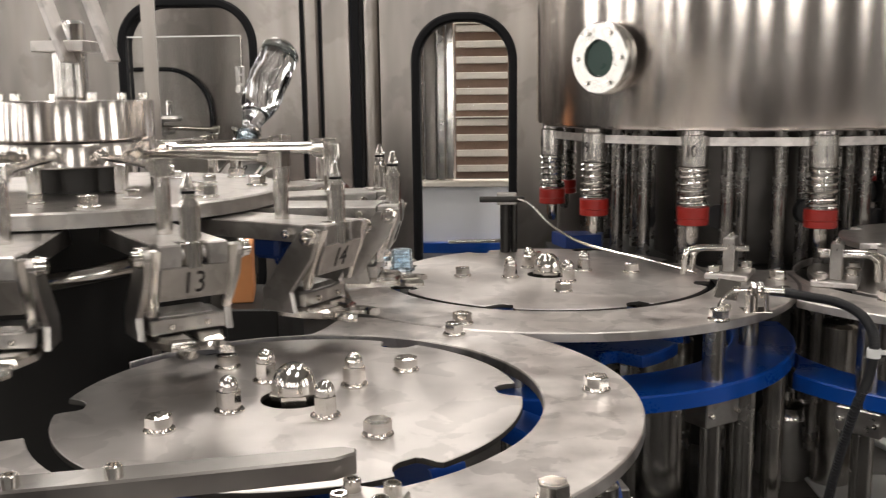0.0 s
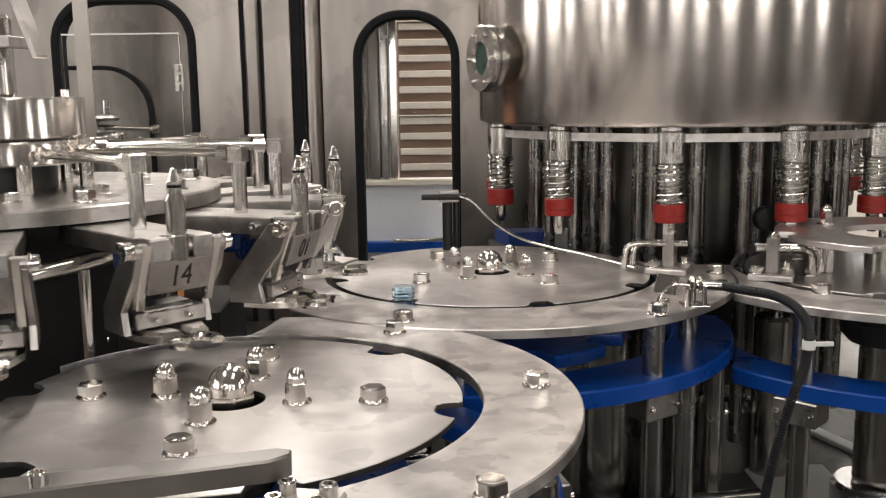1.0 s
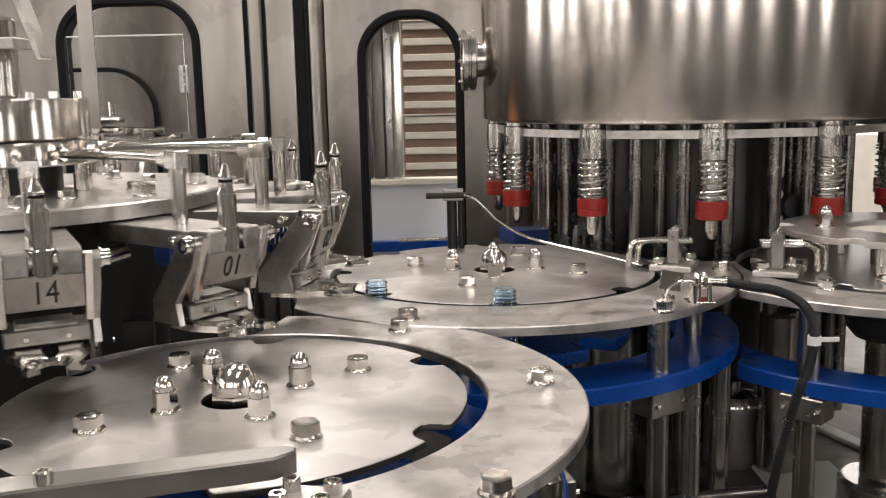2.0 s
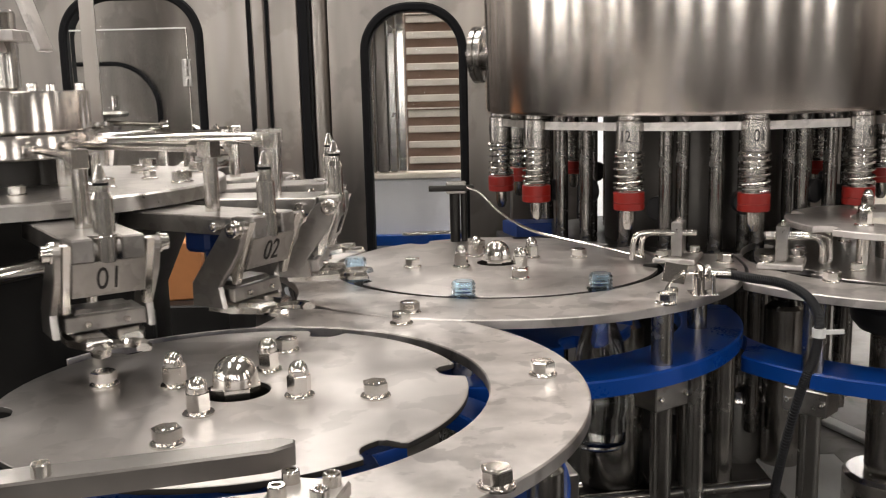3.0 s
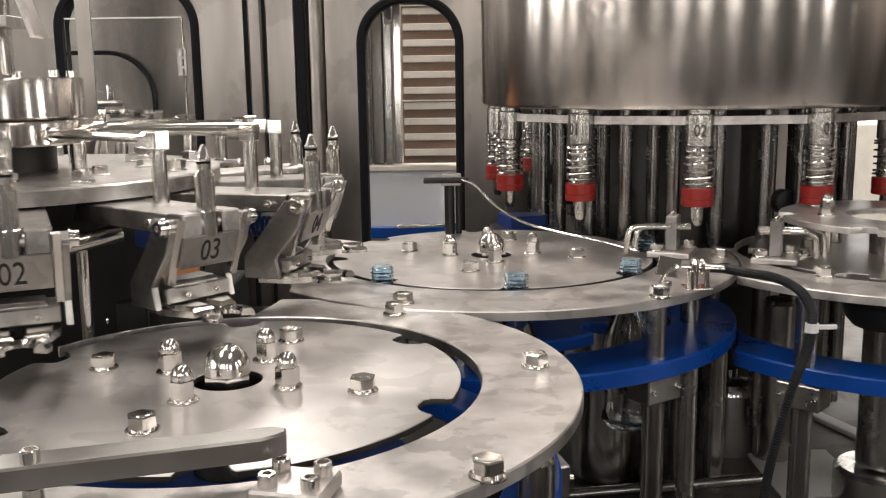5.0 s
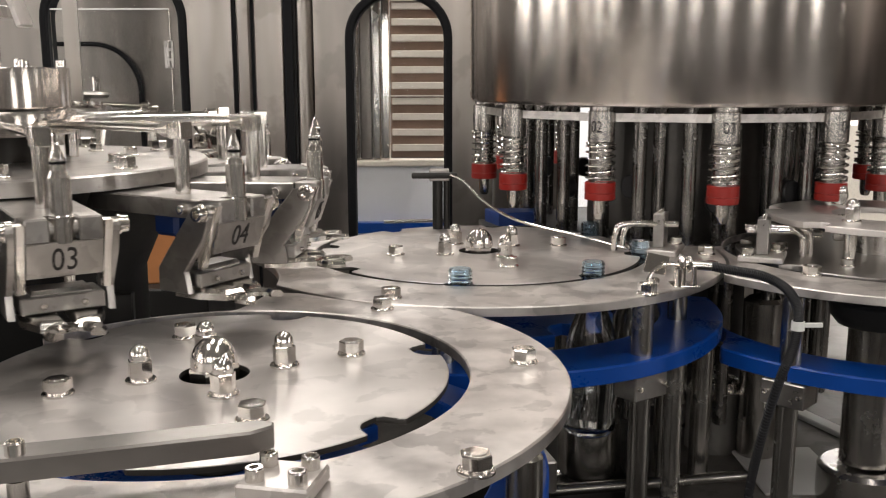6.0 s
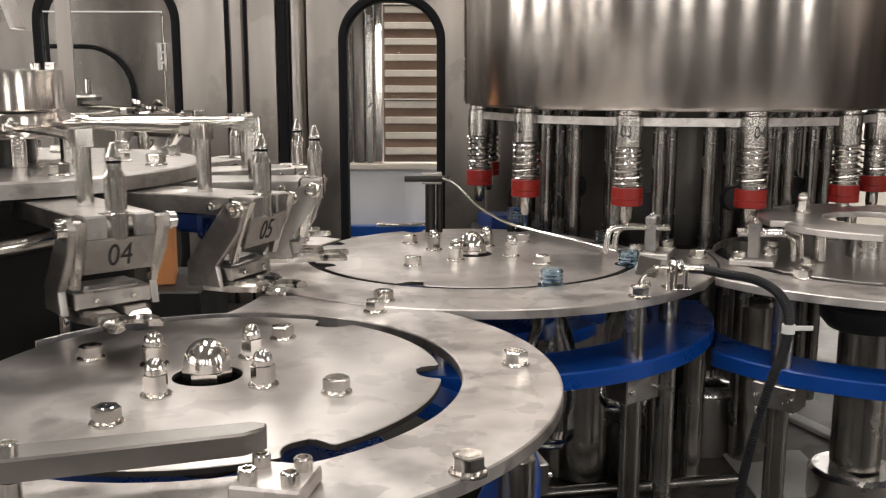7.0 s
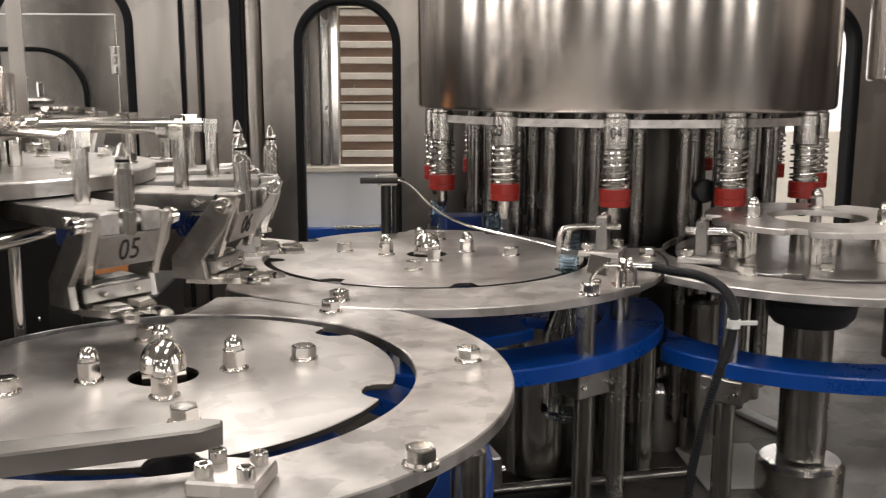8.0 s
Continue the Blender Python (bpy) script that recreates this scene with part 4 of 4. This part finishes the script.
box(bm, -0.052, -0.020, -0.0008, 0.0008, -0.011, 0.011, 0.0003, pose(0, 0.004, 0.018, 0, 14, 24))
rod(bm, 0.003, (0.012, -0.010, 0.0), (0.012, -0.010, 0.024), 12)
rod(bm, 0.003, (-0.004, 0.010, 0.0), (-0.004, 0.010, 0.022), 12)
box(bm, -0.012, 0.018, -0.014, 0.014, 0.0, 0.0015, 0.0004)
part("bracket", bm, polished, sensor, "bent polished bracket")
bm = bmesh.new()
line = smooth_path([(0.034, -0.002, 0.022), (0.057, -0.012, 0.019), (0.084, -0.027, 0.016), (0.105, -0.042, 0.005), (0.113, -0.057, -0.012), (0.113, -0.062, -0.032), (0.109, -0.062, -0.059),
                    (0.098, -0.062, -0.091), (0.090, -0.052, -0.14), (0.084, -0.042, -0.191), (0.081, -0.032, -0.244), (0.080, -0.02, BASE + 0.006)], 14)
tube(bm, line, 0.0044, 12)
for i in range(0, len(line) - 1, 1):
    d = (line[i + 1] - line[i]).normalized()
    lathe(bm, [(0.0044, -0.0011), (0.0056, -0.0005), (0.0056, 0.0005), (0.0044, 0.0011)], 10, Matrix.Translation(line[i]) @ d.to_track_quat("Z", "Y").to_matrix().to_4x4())
part("cable", bm, black_plastic, sensor, "black corrugated cable")
bm = bmesh.new()
lathe(bm, [(0.0056, -0.005), (0.0072, -0.005), (0.0072, 0.005), (0.0056, 0.005)], 16, Matrix.Translation((0.113, -0.062, -0.032)))
box(bm, 0.119, 0.140, -0.064, -0.061, -0.034, -0.029, 0.0005)
part("cable_tie", bm, white_plastic, sensor, "white cable tie")

bar = thing("infeed_bar", pose(0, 0, 0), "flat steel infeed guide bar over the near wheel", "guide bar")
bm = bmesh.new()
prism(bm, [(-0.46, 0.464), (-0.46, 0.440), (-0.245, 0.497), (-0.10, 0.541), (-0.088, 0.552), (-0.089, 0.560), (-0.099, 0.563), (-0.25, 0.522)], 0.014, 0.028, 0.0015)
part("bar", bm, bar_steel, bar)
for x, y in ((-0.226, 0.510), (-0.281, 0.494)):
    put("cap_screw", SOCKET, bar, pose(x, y, 0.028))
    bm = bmesh.new()
    rod(bm, 0.006, (x, y, -0.03), (x, y, 0.014), 14)
    part("spacer", bm, rod_steel, bar)
blk = thing("clamp_block", pose(-0.078, 0.522, 0, 0, 0, -12), "small steel clamp block with four cap screws", "clamp block")
bm = bmesh.new()
box(bm, -0.022, 0.022, -0.02, 0.02, 0.0, 0.010, 0.0015)
part("block", bm, plate_steel, blk)
for x in (-0.013, 0.013):
    for y in (-0.011, 0.011):
        put("cap_screw", SOCKET, blk, pose(x, y, 0.010))

# capping head and a blue guide beyond the wheels
cap_head = thing("capping_head", pose(1.13, 1.92, 0), "dark steel capping head drum beside the filler", "capping head")
bm = bmesh.new()
lathe(bm, [(0, 0.238), (0.098, 0.238), (0.103, 0.243), (0.103, 0.70), (0, 0.70)], 64)
part("drum", bm, tank_steel, cap_head)
bm = bmesh.new()
rod(bm, 0.03, (0, 0, BASE), (0, 0, 0.238), 28)
part("shaft", bm, dark_shade_steel, cap_head)
bm = bmesh.new()
prism(bm, [(0.02, -0.03), (0.08, -0.02), (0.09, 0.03), (0.0, 0.03)], 0.0, 0.022, 0.002)
tagged(put("bottle_block", finish("bottle_block", bm, shaded_blue_plastic), None, pose(0.10, 1.60, -0.012)), "small blue plastic guide block behind the wheel", "guide block")
bm = bmesh.new()
box(bm, 0.09, 0.20, 1.57, 1.65, BASE, -0.012, 0.002)
tagged(put("block_stand", finish("block_stand", bm, dark_shade_steel)), "dark steel stand under the guide block", "stand")

# plumbing below the rings
for i, (x, y, r) in enumerate(((0.245, 1.36, 0.047), (0.315, 1.33, 0.014), (0.345, 1.31, 0.010), (0.355, 1.36, 0.013), (0.40, 1.32, 0.015), (0.14, 1.33, 0.016), (0.52, 1.42, 0.03))):
    bm = bmesh.new()
    rod(bm, r, (x, y, BASE), (x, y, -0.10), 24)
    tagged(put("standing_pipe", finish("standing_pipe", bm, rod_steel)), "upright stainless pipe on the machine bed", "pipe", "standing pipes")
bm = bmesh.new()
rod(bm, 0.008, (0.10, 1.22, BASE + 0.03), (0.46, 1.28, BASE + 0.03), 14)
rod(bm, 0.008, (0.10, 1.26, BASE + 0.012), (0.46, 1.32, BASE + 0.012), 14)
tagged(put("tie_rail", finish("tie_rail", bm, rod_steel)), "pair of low steel rails on the bed", "rail")

stub = thing("standing_pipe", pose(0.462, 1.46, 0), "short wide stainless cylinder with a domed cap", "pipe", "standing pipes")
bm = bmesh.new()
lathe(bm, [(0, BASE), (0.043, BASE), (0.043, -0.262), (0.0425, -0.260), (0, -0.260)], 40)
part("body", bm, bed_steel, stub)
bm = bmesh.new()
lathe(bm, [(0.043, -0.2595), (0.044, -0.258), (0.043, -0.252), (0.036, -0.242), (0.020, -0.236), (0.012, -0.235), (0.012, -0.222), (0, -0.221)], 40)
part("cap", bm, polished, stub, "polished domed cap")
# lighter sheet paints the lit right-hand part of the same bed
slab("lit_bed", 0.30, 1.45, 1.10, 2.45, BASE, BASE + 0.003, bed_steel, "lighter scuffed stainless sheet for the lit right of the bed", "bed plate")
# white strip paints the lamp's gleam along a raised tray edge
bm = bmesh.new()
box(bm, -0.22, 0.12, -0.014, 0.014, 0, 0.009, 0.002)
tagged(put("lit_edge", finish("lit_edge", bm, white_plastic), None, pose(0.655, 1.60, BASE + 0.003, 0, 0, -70)), "white strip painting a lamp-lit tray edge on the bed", "strip")

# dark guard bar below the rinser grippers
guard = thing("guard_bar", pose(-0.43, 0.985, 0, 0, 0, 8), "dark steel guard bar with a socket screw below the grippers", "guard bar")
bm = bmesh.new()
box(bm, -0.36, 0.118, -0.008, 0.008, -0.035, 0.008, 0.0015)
part("bar", bm, dark_shade_steel, guard)
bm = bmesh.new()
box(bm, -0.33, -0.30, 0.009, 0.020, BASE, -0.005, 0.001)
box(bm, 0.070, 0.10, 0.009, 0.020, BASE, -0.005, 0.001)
part("stay", bm, dark_shade_steel, guard)
for x in (-0.17, 0.072):
    put("cap_screw", SOCKET, guard, pose(x, -0.008, -0.010, 90, 0, 0) @ Matrix.Scale(1.3, 4))

# ---- bottles ----


def bottle_thing():
    th = thing("bottle", pose(0, 0, 0), "clear thin plastic bottle with blue threaded neck", "bottle", "bottles")
    bm = bmesh.new()
    prof = [(0.0115, -0.002), (0.0125, -0.012), (0.016, -0.030), (0.026, -0.060), (0.031, -0.080), (0.032, -0.095), (0.030, -0.105), (0.032, -0.115), (0.032, -0.14), (0.030, -0.15),
            (0.032, -0.16), (0.032, -0.182), (0.026, -0.190), (0.012, -0.186)]
    thin = [(r - 0.0007, z + (0.0007 if z < -0.184 else 0)) for r, z in prof[::-1]]
    lathe(bm, prof + [(0.0, -0.1855), (0.0, -0.1848)] + thin + [prof[0]], 40)
    for v in bm.verts:
        if v.co.z < -0.03:
            k = noise.noise(Vector((v.co.x * 60, v.co.y * 60, v.co.z * 45)))
            v.co.x *= 1 + 0.09 * k
            v.co.y *= 1 + 0.09 * k
    b = part("body", bm, clear_pet, th, "clear ribbed bottle body")
    bm = bmesh.new()
    p = [(0.0105, -0.004), (0.0165, -0.004), (0.0165, -0.001), (0.0135, 0.0), (0.0135, 0.004), (0.0145, 0.005), (0.0145, 0.007)]
    for i in range(3):
        z = 0.008 + i * 0.0045
        p += [(0.0128, z), (0.0128, z + 0.0018), (0.0140, z + 0.0024), (0.0140, z + 0.0034)]
    p += [(0.0128, 0.022), (0.0124, 0.0235), (0.0108, 0.0235), (0.0105, -0.004)]
    lathe(bm, p, 32)
    part("neck", bm, blue_pet, th, "pale blue threaded neck")
    return th


bottles = [bottle_thing()]
for i in range(3):
    bottles.append(copy_thing(bottles[0], pose(0, 0, 0)))

# ---- what moves ----
TIMES = [0.0, 0.1, 0.25] + [0.5 * i for i in range(1, 16)] + [7.75, 7.9, 8.0]


def turn(ob, c, start, speed):
    walk(ob, [(t, pose(c[0], c[1], 0, 0, 0, start + speed * t)) for t in TIMES])


def flip(a):
    """How far a gripper is turned over at an angle of the rinser: 0 hangs down, 1 stands inverted over the nozzle."""
    a = (a + 180) % 360 - 180
    if a > 0:
        s = (a - 42) / 41
    else:
        s = (-100 - a) / 30
    return max(0.0, min(1.0, s)) ** 1.4


RINSER_START = -64.08 + W_RINSER * 3.5
FAR_HANDOVER, FILL_HANDOVER = 205.0, 46.6


def motions():
    turn(near_wheel, NEAR, 0, W_NEAR)
    turn(far_wheel, FAR, 0, W_FAR)
    turn(cap_wheel, CAPPER, 0, W_NEAR)
    turn(rinser, RINSER, RINSER_START, -W_RINSER)
    turn(filler, FILLER, 0, -W_FILLER)
    for g, a in grippers.values():
        rows = []
        for t in TIMES:
            f = 0 if g is grippers[5][0] else flip(RINSER_START + a - W_RINSER * t)
            rows.append((t, pose(0, 0, 0, 0, 0, a) @ Matrix.Translation((HINGE[0], 0, HINGE[1])) @ pose(0, 0, 0, 0, -178 * f, 0)))
        walk(g, rows)
    for i, b in enumerate(bottles):
        leave = -0.065 + 45 / W_FAR * i
        rows = []
        for t in [0.1 * j for j in range(81)]:
            a_far = FAR_HANDOVER + W_FAR * (t - leave)
            if t < leave:
                a = 25.7 - W_RINSER * (t - leave)
                m = pose(RINSER[0], RINSER[1], 0, 0, 0, a) @ Matrix.Translation((HINGE[0], 0, HINGE[1])) @ pose(0, 0, 0, 0, -178 * (flip(a) if i < 3 else 0), 0) \
                    @ Matrix.Translation((0.022, 0, -0.074))
            elif a_far < 360 + FILL_HANDOVER:
                m = pose(FAR[0], FAR[1], 0, 0, 0, a_far) @ Matrix.Translation((0.216, 0, -0.005 + 0.043 * max(0.0, 1 - (t - leave) / 0.3)))
            else:
                a = 180 + FILL_HANDOVER - W_FILLER * (a_far - 360 - FILL_HANDOVER) / W_FAR
                m = pose(FILLER[0], FILLER[1], 0, 0, 0, a) @ Matrix.Translation((0.335, 0, 0.012))
            rows.append((t, m))
        walk(b, rows)


motions()
